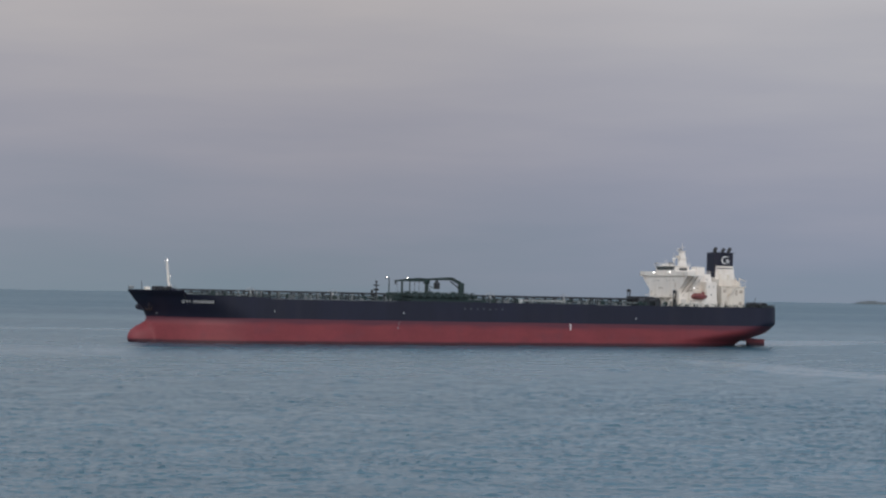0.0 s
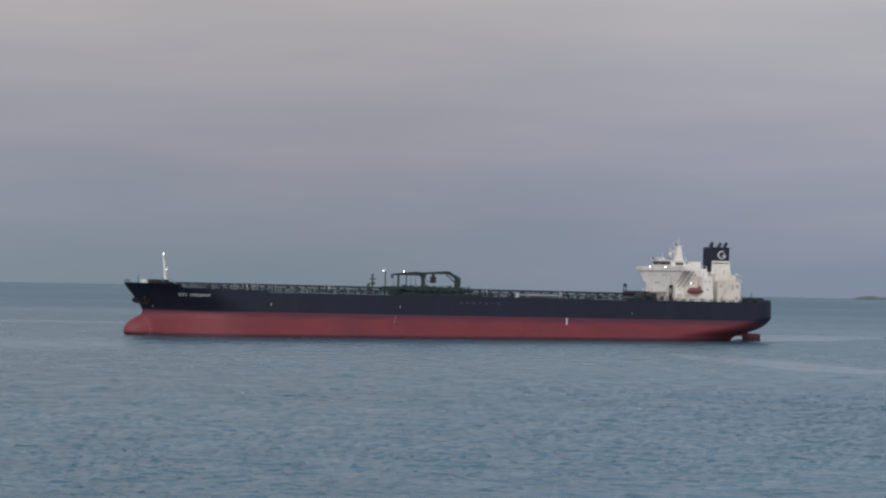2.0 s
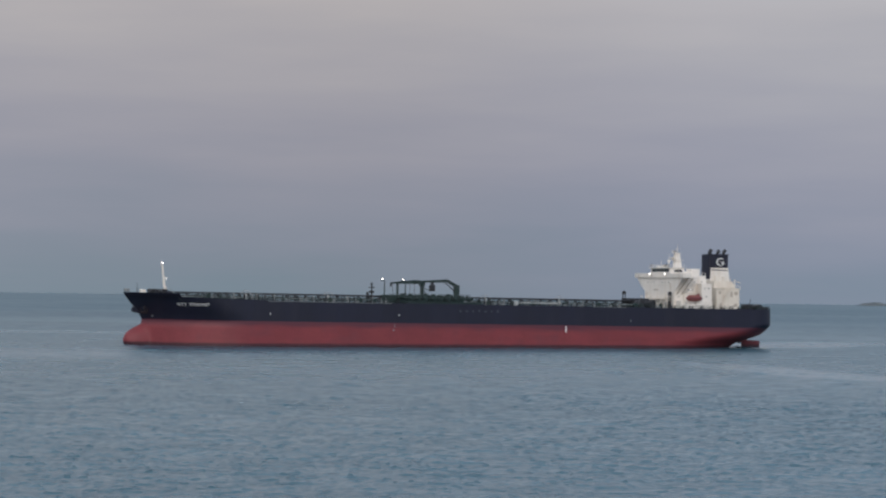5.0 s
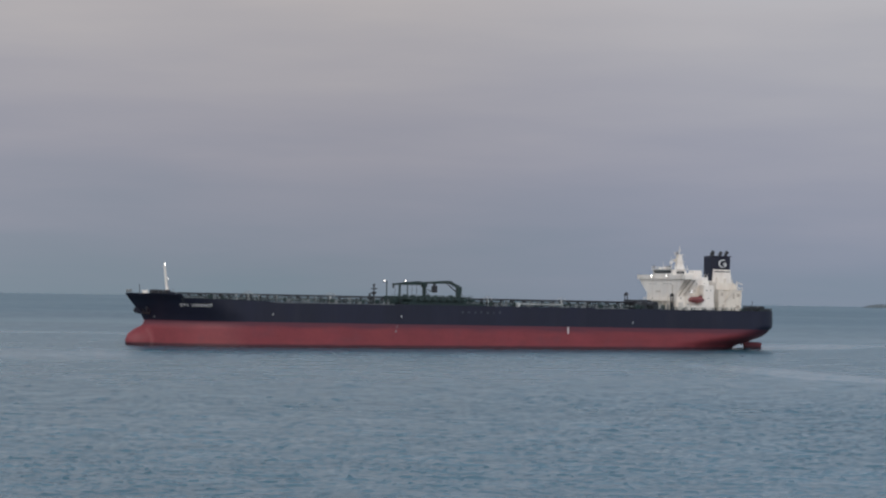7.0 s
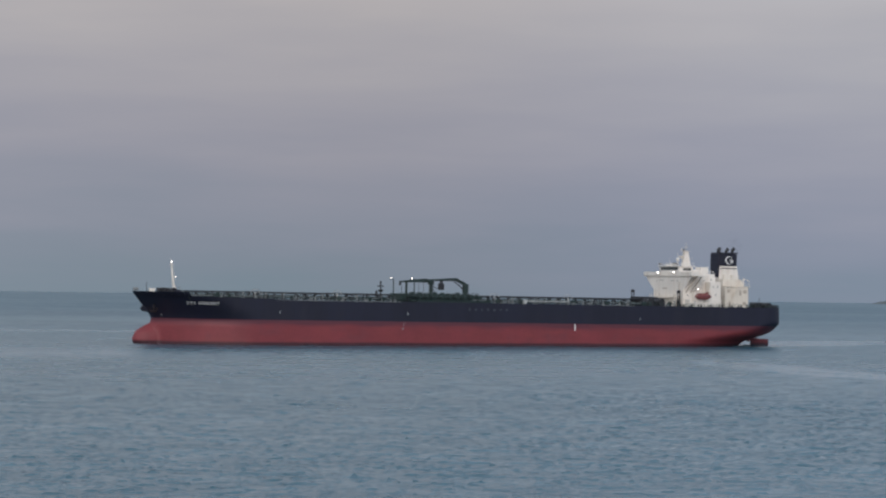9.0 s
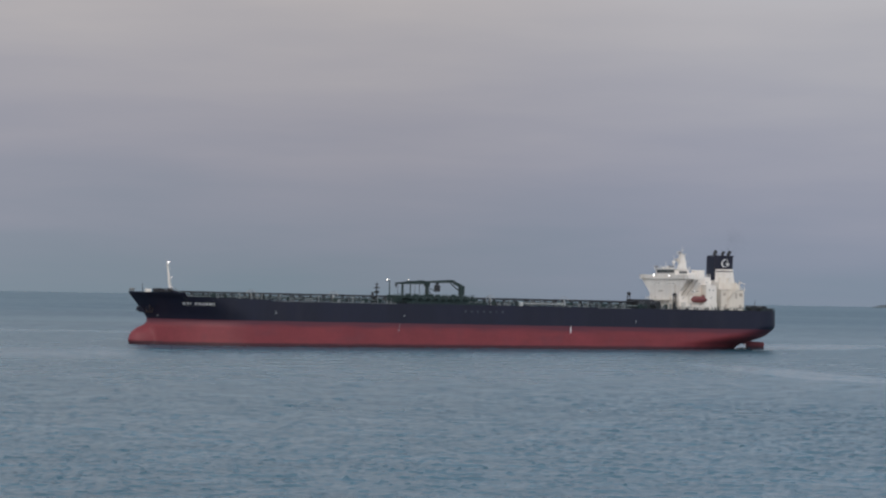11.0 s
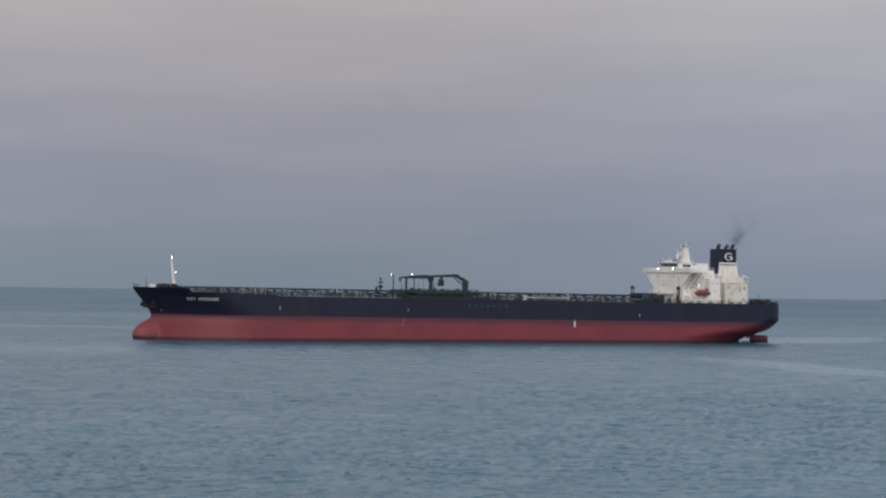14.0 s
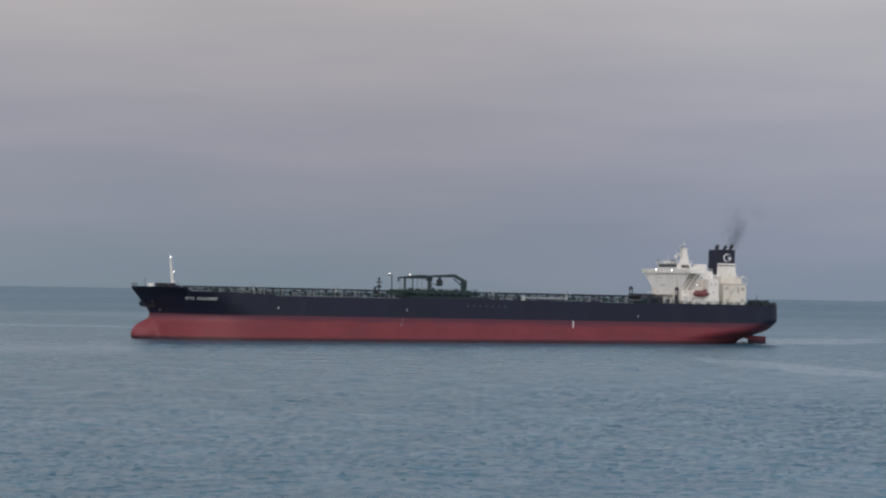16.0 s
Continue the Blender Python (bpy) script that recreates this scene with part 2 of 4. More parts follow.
# smooth water, which also takes the sheen colour: place, half sizes, turn, amount
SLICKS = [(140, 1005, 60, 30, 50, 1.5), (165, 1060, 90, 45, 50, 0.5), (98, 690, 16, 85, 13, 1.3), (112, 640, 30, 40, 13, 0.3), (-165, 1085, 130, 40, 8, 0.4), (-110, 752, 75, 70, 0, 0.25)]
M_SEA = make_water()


M_SMOKE = mat("dark_soot", (0.035, 0.035, 0.04), 1.0, 0, 0.2, 1.0, 5.0, 0.0)
M_BRACKET = mat("dull_beige_paint", (0.46, 0.40, 0.34), 0.6, 0, 0.12, 0.5, 5.0, 0.01)


# ---- building helpers ----
def part(name, bm, material, parent=None, label="", smooth=False):
    me = bpy.data.meshes.new(name)
    bmesh.ops.recalc_face_normals(bm, faces=bm.faces)
    bm.to_mesh(me)
    bm.free()
    me.materials.append(material)
    if smooth:
        me.polygons.foreach_set("use_smooth", [True] * len(me.polygons))
    ob = new(name, me)
    if parent:
        ob.parent = parent
    if label:
        tagged(ob, label)
    return ob


def clone(ob, parent, x=0.0, y=0.0, z=0.0, rz=0.0):
    c = new(ob.name.split(".")[0], ob.data)
    c.parent = parent
    c.matrix_basis = pose(x, y, z, 0, 0, rz)
    return c


def box(bm, x0, x1, y0, y1, z0, z1, bevel=0.0):
    b2 = bmesh.new()
    bmesh.ops.create_cube(b2, size=1)
    for v in b2.verts:
        v.co = Vector(((x0 + x1) / 2 + v.co.x * (x1 - x0), (y0 + y1) / 2 + v.co.y * (y1 - y0), (z0 + z1) / 2 + v.co.z * (z1 - z0)))
    if bevel:
        bmesh.ops.bevel(b2, geom=b2.edges[:], offset=bevel, segments=1, affect="EDGES")
    merge(bm, b2)
    return bm


def merge(bm, b2):
    me = bpy.data.meshes.new("tmp")
    b2.to_mesh(me)
    b2.free()
    bm.from_mesh(me)
    bpy.data.meshes.remove(me)


def tube(bm, p, q, r, r2=None, n=10):
    p, q = Vector(p), Vector(q)
    m = Matrix.Translation((p + q) / 2) @ (q - p).to_track_quat("Z", "Y").to_matrix().to_4x4()
    bmesh.ops.create_cone(bm, cap_ends=True, segments=n, radius1=r, radius2=r if r2 is None else r2, depth=(q - p).length, matrix=m)
    return bm


def prism(bm, pts, y0, y1):
    """Outline in x, z drawn out from y0 to y1."""
    a = [bm.verts.new((x, y0, z)) for x, z in pts]
    b = [bm.verts.new((x, y1, z)) for x, z in pts]
    n = len(pts)
    bm.faces.new(a); bm.faces.new(b[::-1])
    for i in range(n):
        bm.faces.new((a[i], a[(i + 1) % n], b[(i + 1) % n], b[i]))
    return bm


def prism_front(bm, pts, x0, x1):
    """Outline in y, z drawn out from x0 to x1."""
    a = [bm.verts.new((x0, y, z)) for y, z in pts]
    b = [bm.verts.new((x1, y, z)) for y, z in pts]
    n = len(pts)
    bm.faces.new(a); bm.faces.new(b[::-1])
    for i in range(n):
        bm.faces.new((a[i], a[(i + 1) % n], b[(i + 1) % n], b[i]))
    return bm


B = bmesh.new


# ---- sea ----
def sea_rows():
    """Rows from far behind to the horizon, close together over the near water."""
    ys, d, y = [], 0.30, 228.0
    while y < 4900:
        ys.append(y)
        d = 0.30 + max(0, y - 300) * 0.0019 if y < 1150 else d * 1.035
        y += d
    ys.append(4900.0)
    back, y, d = [], 228.0, 0.6
    while y > -4900:
        d *= 1.12
        y -= d
        back.append(max(y, -4900.0))
    return np.array(back[::-1] + ys)


def make_sea():
    ys = sea_rows()
    # columns fan out with distance, then run on to the far sides
    us = np.linspace(-0.235, 0.235, 861)
    fan = np.maximum(ys, 228.0)
    inner = us[None, :] * fan[:, None]
    k = (np.arange(1, 41) / 40.0) ** 2.6
    right = inner[:, -1:] + (4940 - inner[:, -1:]) * k[None, :]
    left = inner[:, :1] + (-4940 - inner[:, :1]) * k[None, ::-1]
    X = np.concatenate([left, inner, right], 1).astype(np.float32)
    Y = np.repeat(ys[:, None], X.shape[1], 1).astype(np.float32)
    dx = np.gradient(X, axis=1)
    dy = np.repeat(np.gradient(ys)[:, None], X.shape[1], 1)
    cell = np.maximum(dx * 0.8, dy).astype(np.float32)
    rng = np.random.default_rng(5)
    gust = 0.9 + 0.2 * np.sin(X * 0.021 + 1.3 * np.sin(Y * 0.013)) * np.sin(Y * 0.017 + 0.8 * np.sin(X * 0.011 + 2))

    def ripples(count, lo, hi, spread, power, bend):
        S, total = np.zeros_like(X), 0.0
        for n in range(count):
            wl = lo * (hi / lo) ** rng.random()
            a = radians(-98 + rng.normal(0, spread))
            kk = 2 * math.pi / wl
            amp = (wl / hi) ** power
            drift = bend * np.sin(X * 0.05 * rng.random() + n) * np.sin(Y * 0.04 * rng.random() + 2 * n)
            keep = np.clip(wl / (1.7 * cell) - 0.9, 0, 1)
            phase = kk * (X * math.cos(a) + Y * math.sin(a)) + rng.random() * 6.283 + drift
            S += np.float32(amp) * keep * np.sin(phase - 0.6 * np.sin(phase))
            total += amp * amp / 2
        return S / math.sqrt(total)

    S = ripples(36, 0.95, 2.8, 26, 0.8, 1.5)
    # low ripple with scattered sharper crests
    Z = gust * (WAVE * S + CREST * np.tanh(1.8 * np.maximum(0, S - 0.9)))
    # scattered small breaking wavelets
    S2 = ripples(24, 0.8, 1.6, 24, 0.5, 1.8)
    Z += FLECK * gust * np.maximum(0, S2 - 1.0)
    # the water close in lies smoother
    Z *= 0.55 + 0.45 * np.clip((Y - 235) / 190, 0, 1)
    # longer, lower waves that still show farther out
    Z += SWELL * ripples(22, 3.6, 12.0, 26, 0.9, 1.2)
    ny, nx = X.shape
    co = np.stack([X, Y, Z], -1).reshape(-1, 3).astype(np.float32)
    i = np.arange(nx * ny).reshape(ny, nx)
    q = np.stack([i[:-1, :-1], i[:-1, 1:], i[1:, 1:], i[1:, :-1]], -1).reshape(-1)
    me = bpy.data.meshes.new("sea")
    me.vertices.add(len(co)); me.vertices.foreach_set("co", co.ravel())
    me.loops.add(len(q)); me.loops.foreach_set("vertex_index", q)
    nf = len(q) // 4
    me.polygons.add(nf)
    me.polygons.foreach_set("loop_start", np.arange(0, len(q), 4))
    me.polygons.foreach_set("use_smooth", np.ones(nf, dtype=bool))
    me.update(calc_edges=True)
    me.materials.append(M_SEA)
    return tagged(new("sea", me), "blue-grey rippled sea under a dull evening sky", "sea", kind="structure")


WAVE, CREST, FLECK, SWELL = 0.028, 0.100, 0.085, 0.075
sea = make_sea()


def make_island():
    bm = B()
    n, w = 60, 14
    rng = random.Random(4)
    grid = []
    for i in range(n + 1):
        u = i / n
        x = u * 190
        hgt = 8.6 * min(1, u * 5.0) ** 0.6 * min(1, (1 - u) * 4) ** 0.7 * (0.75 + 0.25 * math.sin(u * 9 + 1)) 
        row = []
        for j in range(w + 1):
            v = j / w * 2 - 1
            z = hgt * max(0, 1 - v * v) ** 0.6 * (0.85 + 0.3 * rng.random()) - 1.0
            row.append(bm.verts.new((x + rng.uniform(-1, 1), v * 34, z)))
        grid.append(row)
    for i in range(n):
        for j in range(w):
            bm.faces.new((grid[i][j], grid[i + 1][j], grid[i + 1][j + 1], grid[i][j + 1]))
    ob = part("island", bm, M_ROCK)
    ob.matrix_basis = pose(815, 4690, 0)
    return tagged(ob, "low dark rocky island far off on the horizon", "island")


make_island()

# ---- tanker ----
ship = new("oil_tanker")
tagged(ship, "oil tanker with black topsides and red lower hull, afloat", "ship")
RED_TOP, BEAM = 8.15, 22.0


def lerp(table, z):
    for (a, b), (c, d) in zip(table, table[1:]):
        if z <= c:
            return b + (d - b) * max(0, (z - a)) / (c - a)
    return table[-1][1]


STEM = [(-4, 119.0), (6.0, 119.2), (7.2, 118.5), (8.15, 118.5), (9.8, 119.3), (11.5, 120.6), (14.3, 122.9), (17.3, 125.2)]
BULB = [(-4, 121.0), (-1.5, 124.2), (0.4, 125.1), (2.0, 124.7), (3.4, 123.9), (4.7, 122.2), (5.6, 120.4), (6.3, 119.0)]
TAIL = [(-6, -109), (0, -115.5), (1.5, -117), (2.6, -118.5), (3.5, -121), (4.5, -124.3), (5.5, -126.2), (7.0, -127.3), (8.6, -127.6), (20, -127.4)]


def sheer(x):
    if x > 111:
        return 17.3
    return 15.15 + max(0, (x - 62) / 46) * 0.8


def breadth(x, z):
    xb, xs = lerp(STEM, z), lerp(TAIL, z)
    flare = min(1, max(0, (z - 7.5) / 10))
    run = 34 - 9 * flare
    t = min(1, max(0, (xb - x) / run))
    bow = BEAM * (1 - (1 - t) ** (2.1 + 0.25 * flare)) ** (0.9 - 0.12 * flare)
    hi = min(1, max(0, (z - 1.5) / 7.5))
    tr = 8.5 * hi ** 0.8 + 0.4
    t = min(1, max(0, (x - xs) / (11 + 32 * (1 - hi))))
    stern = tr + (BEAM - tr) * (1 - (1 - t) ** 2.2) ** 0.6
    b = min(bow, stern)
    if z < 6.3 and x > 100:
        bx = lerp(BULB, z)
        t = min(1, max(0, (bx - x) / 7.5))
        b = max(b, 4.0 * math.sqrt(max(0, 1 - ((z - 0.3) / 6.1) ** 2)) * math.sqrt(1 - (1 - t) ** 2))
    return b


def hull_piece(name, levels, top, label, material):
    """Skin of both sides between two heights; top: follow the sheer."""
    bm = B()
    us = np.concatenate([np.linspace(0, 1, 26)[:-1] ** 1.7 * 0.16, np.linspace(0.16, 0.80, 40)[:-1], 1 - np.linspace(1, 0, 44) ** 1.8 * 0.20])
    sides = {}
    for sgn in (1, -1):
        rows = []
        for k, zl in enumerate(levels):
            row = []
            for u in us:
                x0, x1 = lerp(TAIL, zl), lerp(STEM, zl)
                if not top and zl < 6.3:
                    x1 = max(x1, lerp(BULB, zl))
                x = x0 + (x1 - x0) * u
                z = zl
                if top:
                    f = (zl - levels[0]) / (levels[-1] - levels[0])
                    z = levels[0] + f * (sheer(x) - levels[0])
                    b = breadth(x, z)
                else:
                    b = breadth(x, zl)
                row.append(bm.verts.new((x, sgn * max(b, 0.02), z)))
            rows.append(row)
        for r0, r1 in zip(rows, rows[1:]):
            for i in range(len(us) - 1):
                bm.faces.new((r0[i], r0[i + 1], r1[i + 1], r1[i]))
        sides[sgn] = rows
    for r0, r1 in zip(range(len(levels) - 1), range(1, len(levels))):
        for e in (0, -1):
            a, b = sides[1], sides[-1]
            bm.faces.new((a[r0][e], a[r1][e], b[r1][e], b[r0][e]))
    ends = [(v.co.x, v.co.y, v.co.z) for v in sides[1][-1]]
    low = sides[1][0], sides[-1][0]
    if not top:
        for i in range(len(us) - 1):
            bm.faces.new((low[0][i], low[1][i], low[1][i + 1], low[0][i + 1]))
    return part(name, bm, material, ship, label, smooth=True), ends


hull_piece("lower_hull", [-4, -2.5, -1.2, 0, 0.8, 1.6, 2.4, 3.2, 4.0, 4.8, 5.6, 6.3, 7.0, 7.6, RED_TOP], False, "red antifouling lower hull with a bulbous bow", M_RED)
topside, RIM = hull_piece("topside_hull", [RED_TOP, 9, 10, 11, 12, 13, 14, 15, 16, 17, 17.75], True, "black painted topsides", M_NAVY)


def make_decks():
    for name, x0, x1, drop in (("main_deck", -200, 111, 0.25), ("forecastle_deck", 109, 200, 1.3)):
        bm = B()
        pts = [p for p in RIM if x0 <= p[0] <= x1]
        a = [bm.verts.new((x, max(y - 0.25, 0.01), sheer(min(x, 110) if drop < 1 else x) - drop)) for x, y, z in pts]
        b = [bm.verts.new((x, -max(y - 0.25, 0.01), sheer(min(x, 110) if drop < 1 else x) - drop)) for x, y, z in pts]
        for i in range(len(pts) - 1):
            bm.faces.new((a[i], a[i + 1], b[i + 1], b[i]))
        part(name, bm, M_DECK, ship, "dark green painted deck")


make_decks()


def side_y(x, z):
    return breadth(x, z)


# ---- hull fittings ----
def make_rudder():
    bm = prism(B(), [(-122.9, -3.5), (-130.2, -3.5), (-130.5, 2.9), (-122.7, 3.3)], -0.45, 0.45)
    part("rudder", bm, M_RED, ship, "red rudder standing half out of the water")
    bm = prism(B(), [(-121.4, 2.0), (-124.6, 2.8), (-124.6, 6.2), (-119.0, 5.0)], -0.7, 0.7)
    part("rudder_horn", bm, M_RED, ship)


make_rudder()


def make_anchor(s):
    y = side_y(119.2, 12.2) * s
    bm = B()
    box(bm, 117.6, 119.4, y - 0.9, y + 0.9, 11.6, 13.4, 0.3)
    bolster = part("anchor_bolster", bm, M_NAVY, ship)
    bm = B()
    yo = y + s * 1.0
    tube(bm, (118.9, yo, 13.2), (119.4, yo + s * 0.4, 10.4), 0.22)
    box(bm, 118.3, 120.5, yo - 0.35, yo + 0.75, 10.0, 10.7, 0.15)
    for dx in (-1.0, 1.0):
        tube(bm, (119.4 + dx, yo + s * 0.3, 10.4), (119.4 + dx * 1.4, yo + s * 0.5, 12.1), 0.3, 0.08)
    part("anchor", bm, M_RUST, ship, "rusty stockless anchor housed at the bow")


make_anchor(1)
# beak of the bow on which the chain runs out
part("bow_knuckle", prism(B(), [(118.6, 9.9), (121.2, 10.3), (122.3, 11.1), (121.8, 12.2), (120.4, 12.6)], -0.8, 0.8), M_NAVY, ship)


def conform(bm, proud=0.05):
    """Bend a thin box, made round y = 0, on to the port side plating."""
    bmesh.ops.subdivide_edges(bm, edges=bm.edges[:], cuts=2, use_grid_fill=True)
    for v in bm.verts:
        v.co.y = side_y(v.co.x, v.co.z) + (proud if v.co.y > 0 else -0.1)
    return bm


def hull_mark(name, x, z0, z1, w, material=None, label=""):
    return part(name, conform(box(B(), x - w / 2, x + w / 2, -0.1, 0.1, z0, z1)), material or M_MARK, ship, label)


hull_mark("tug_mark", 79.0, 10.5, 11.25, 0.2, label="small white hull mark")
hull_mark("tug_mark", 30.7, 10.5, 11.25, 0.2)
hull_mark("tug_mark", -62.2, 9.85, 10.5, 0.2)
hull_mark("draught_mark", -35.4, 5.6, 8.0, 0.42, label="white upright draught mark")
hull_mark("load_line_mark", 32.7, 5.3, 6.0, 0.55, M_PALE)
hull_mark("load_line_mark", 32.4, 6.5, 7.3, 0.2, M_PALE)
hull_mark("load_line_mark", 32.2, 7.5, 7.9, 0.2, M_PALE)
hull_mark("draught_mark", 116.2, 9.0, 9.6, 0.35, M_PALE)
for i in range(7):
    hull_mark("faded_letter", 6.9 - i * 2.45, 12.4 + 0.12 * (i % 2), (13.2, 12.95, 13.1)[i % 3], (0.6, 0.85, 0.45)[i % 3], M_FAINT, "faded unreadable hull lettering")


def make_name():
    """Ship's name in white block letters, one mesh a word, laid on the bow plating."""
    z = 13.15
    for word, xa, xb in (("STI", 110.6, 108.2), ("STEADFAST", 107.2, 100.8)):
        cu = bpy.data.curves.new("name_word", "FONT")
        cu.body = word
        cu.size, cu.extrude, cu.offset = 1.4, 0.02, 0.02
        cu.space_character = 1.16
        tmp = new("name_word", cu)
        dg = bpy.context.evaluated_depsgraph_get()
        me = bpy.data.meshes.new_from_object(tmp.evaluated_get(dg))
        bpy.data.objects.remove(tmp)
        w = max(v.co.x for v in me.vertices)
        for v in me.vertices:
            x = xa - v.co.x / w * (xa - xb)
            x += 0.5 * (side_y(x, z + v.co.y) - side_y(x, z))
            v.co = Vector((x, side_y(x, z + v.co.y) + 0.04 + v.co.z, z + v.co.y * 0.95 - 0.1))
        me.materials.clear()
        me.materials.append(M_MARK)
        ob = new("name_word", me)
        ob.parent = ship
        tagged(ob, "word of the ship's name in white block letters")


make_name()


def make_railings():
    """Guard rails along both deck edges: stanchions and three bars."""
    first = None
    for s in (1, -1):
        x = -126.0
        bars = B()
        pts = []
        while x < 109:
            y = (side_y(x, 15.1) - 0.35) * s
            pts.append((x, y, sheer(x)))
            x += 2.6
        for p in pts:
            if first is None:
                first = part("rail_post", box(B(), -0.05, 0.05, -0.05, 0.05, -0.3, 1.15), M_GREEN, ship)
                first.matrix_basis = pose(*p)
            else:
                clone(first, ship, *p)
        for p, q in zip(pts, pts[1:]):
            for hgt in (0.4, 0.75, 1.12):
                tube(bars, (p[0], p[1], p[2] + hgt), (q[0], q[1], q[2] + hgt), 0.035, n=4)
        part("guard_rail", bars, M_GREEN, ship, "dark green deck-edge guard rail")


make_railings()


def make_pipe_rack():
    """Raised walkway and cargo lines along the middle of the main deck."""
    for y, r, z, c in ((1.4, 0.32, 16.4, M_GREEN), (0.2, 0.36, 16.4, M_GREEN), (-1.2, 0.3, 16.4, M_GREEN), (6.0, 0.22, 16.1, M_PALE), (9.0, 0.2, 15.9, M_GREEN)):
        part("cargo_pipe", tube(B(), (107, y, z), (-80, y, z - 0.15), r, n=12), c, ship)
    part("walkway", box(B(), -80, 108, 2.6, 3.9, 17.0, 17.2), M_BLACK, ship, "dark raised walkway grating")
    part("walkway_pipe", tube(B(), (108, 4.2, 17.6), (-80, 4.2, 17.5), 0.27, n=10), M_BLACK, ship)
    part("walkway_pipe", tube(B(), (108, 2.2, 17.62), (-80, 2.2, 17.5), 0.18, n=10), M_BLACK, ship)
    rng = random.Random(8)
    x = 106.5
    first = None
    while x > -79:
        if first is None:
            bm = B()
            for y in (2.5, 4.0):
                box(bm, -0.14, 0.14, y - 0.14, y + 0.14, 15.0, 17.75)
            box(bm, -0.12, 0.12, -2.0, 7.0, 15.5, 15.75)
            box(bm, -0.1, 0.1, 2.3, 4.3, 16.75, 17.0)
            first = part("pipe_support", bm, M_BLACK, ship)
            first.matrix_basis = pose(x, 0, 0)
        else:
            clone(first, ship, x, 0, 0)
        x -= rng.choice((3.2, 4.1, 4.8))


make_pipe_rack()


def make_deck_clutter():
    """Hatches, vents, valves and reels standing along the main deck."""
    rng = random.Random(21)
    kinds = []
    bm = B()
    tube(bm, (0, 0, 0), (0, 0, 1.3), 0.55, n=12); tube(bm, (0, 0, 1.3), (0, 0, 1.5), 0.72, n=12); box(bm, -0.12, 0.12, -0.12, 0.12, 1.5, 2.0)
    kinds.append(("tank_hatch", bm, M_GREEN))
    bm = B()
    tube(bm, (0, 0, 0), (0, 0, 1.9), 0.2); tube(bm, (0, 0, 1.9), (0, 0, 2.3), 0.45, 0.3)
    kinds.append(("tank_vent", bm, M_PALE))
    bm = B()
    box(bm, -0.4, 0.4, -0.35, 0.35, 0, 1.1, 0.08); tube(bm, (0, 0, 1.3), (0, 0, 2.0), 0.08)
    kinds.append(("valve_box", bm, M_PALE))
    bm = B()
    box(bm, -1.2, 1.2, -0.6, 0.6, 0, 0.3); tube(bm, (0, -0.5, 1.0), (0, 0.5, 1.0), 0.9, n=14); box(bm, -0.15, 0.15, -0.7, 0.7, 0, 1.2)
    kinds.append(("hose_reel", bm, M_GREEN))
    bm = B()
    box(bm, -0.6, 0.6, -0.4, 0.4, 0, 0.75, 0.06); box(bm, -0.65, 0.65, -0.45, 0.45, 0.75, 0.88, 0.04)
    kinds.append(("deck_locker", bm, M_PALE))
    base = [part(n, b, m, ship) for n, b, m in kinds]
    used = set()
    for i in range(74):
        x = 101 - i * 2.5 + rng.uniform(-0.9, 0.9)
        if -3 < x < 30 or x < -82:
            continue
        k = rng.choice((0, 1, 1, 2, 2, 3, 4))
        y = rng.choice((9.5, 12.0, 15.0, 17.5))
        z = sheer(x) - 0.27
        if k not in used:
            used.add(k)
            base[k].matrix_basis = pose(x, y, z)
        else:
            clone(base[k], ship, x, y, z, rng.uniform(-20, 20))
    stub = None
    for i in range(84):
        x = 100.5 - i * 2.15 + rng.uniform(-1.0, 1.0)
        if -2 < x < 29 or x < -80:
            continue
        if stub is None:
            bm = tube(B(), (0, 0, 0), (0, 0, 2.1), 0.16, n=8)
            tube(bm, (0, 0, 1.7), (0.55, 0, 1.7), 0.13, n=8)
            tube(bm, (0, 0, 2.05), (0, 0, 2.2), 0.3, n=8)
            stub = part("valve_stem", bm, M_BLACK, ship)
            stub.matrix_basis = pose(x, 11, sheer(x) - 0.27)
        else:
            clone(stub, ship, x, rng.choice((7.5, 11.0, 14.0, 18.5)), sheer(x) - 0.27 - rng.uniform(0, 0.5), rng.uniform(0, 360))
    # hooped cages over the tank vents
    for x in (82.5, 51.5, -10.3, -40.5):
        bm = B()
        tube(bm, (x, 6, 14.9), (x, 6, 17.5), 0.4)
        for turn in (0, 60, 120):
            pts = []
            for i in range(11):
                a = math.pi * i / 10
                r = 1.75 * math.cos(a)
                pts.append((x + r * math.cos(radians(turn)), 6 + r * math.sin(radians(turn)), 17.4 + 1.3 * math.sin(a)))
            for u, v in zip(pts, pts[1:]):
                tube(bm, u, v, 0.08, n=5)
        part("vent_cage", bm, M_GREY, ship, "grey hooped cage over a tank vent")
    # pale edge of the deck plating
    for x0, x1 in ((33.5, 80.0), (-60.0, -46.5)):
        part("deck_edge_plate", conform(box(B(), x0, x1, -0.1, 0.1, 14.98, 15.14)), M_PALE, ship)


make_deck_clutter()


def make_floodlight(x, y, z, face=0.45, parent=None):
    parent = parent or ship
    body = part("floodlight", box(B(), x - 0.35, x + 0.35, y - 0.35, y + 0.15, z - 0.3, z + 0.3, 0.06), M_GREY, parent)
    part("lit_lens", box(B(), x - face, x + face, y + 0.15, y + 0.30, z - face * 0.9, z + face * 0.9, 0.1), M_LAMP, body if parent is ship else parent, "glowing white floodlight lens")


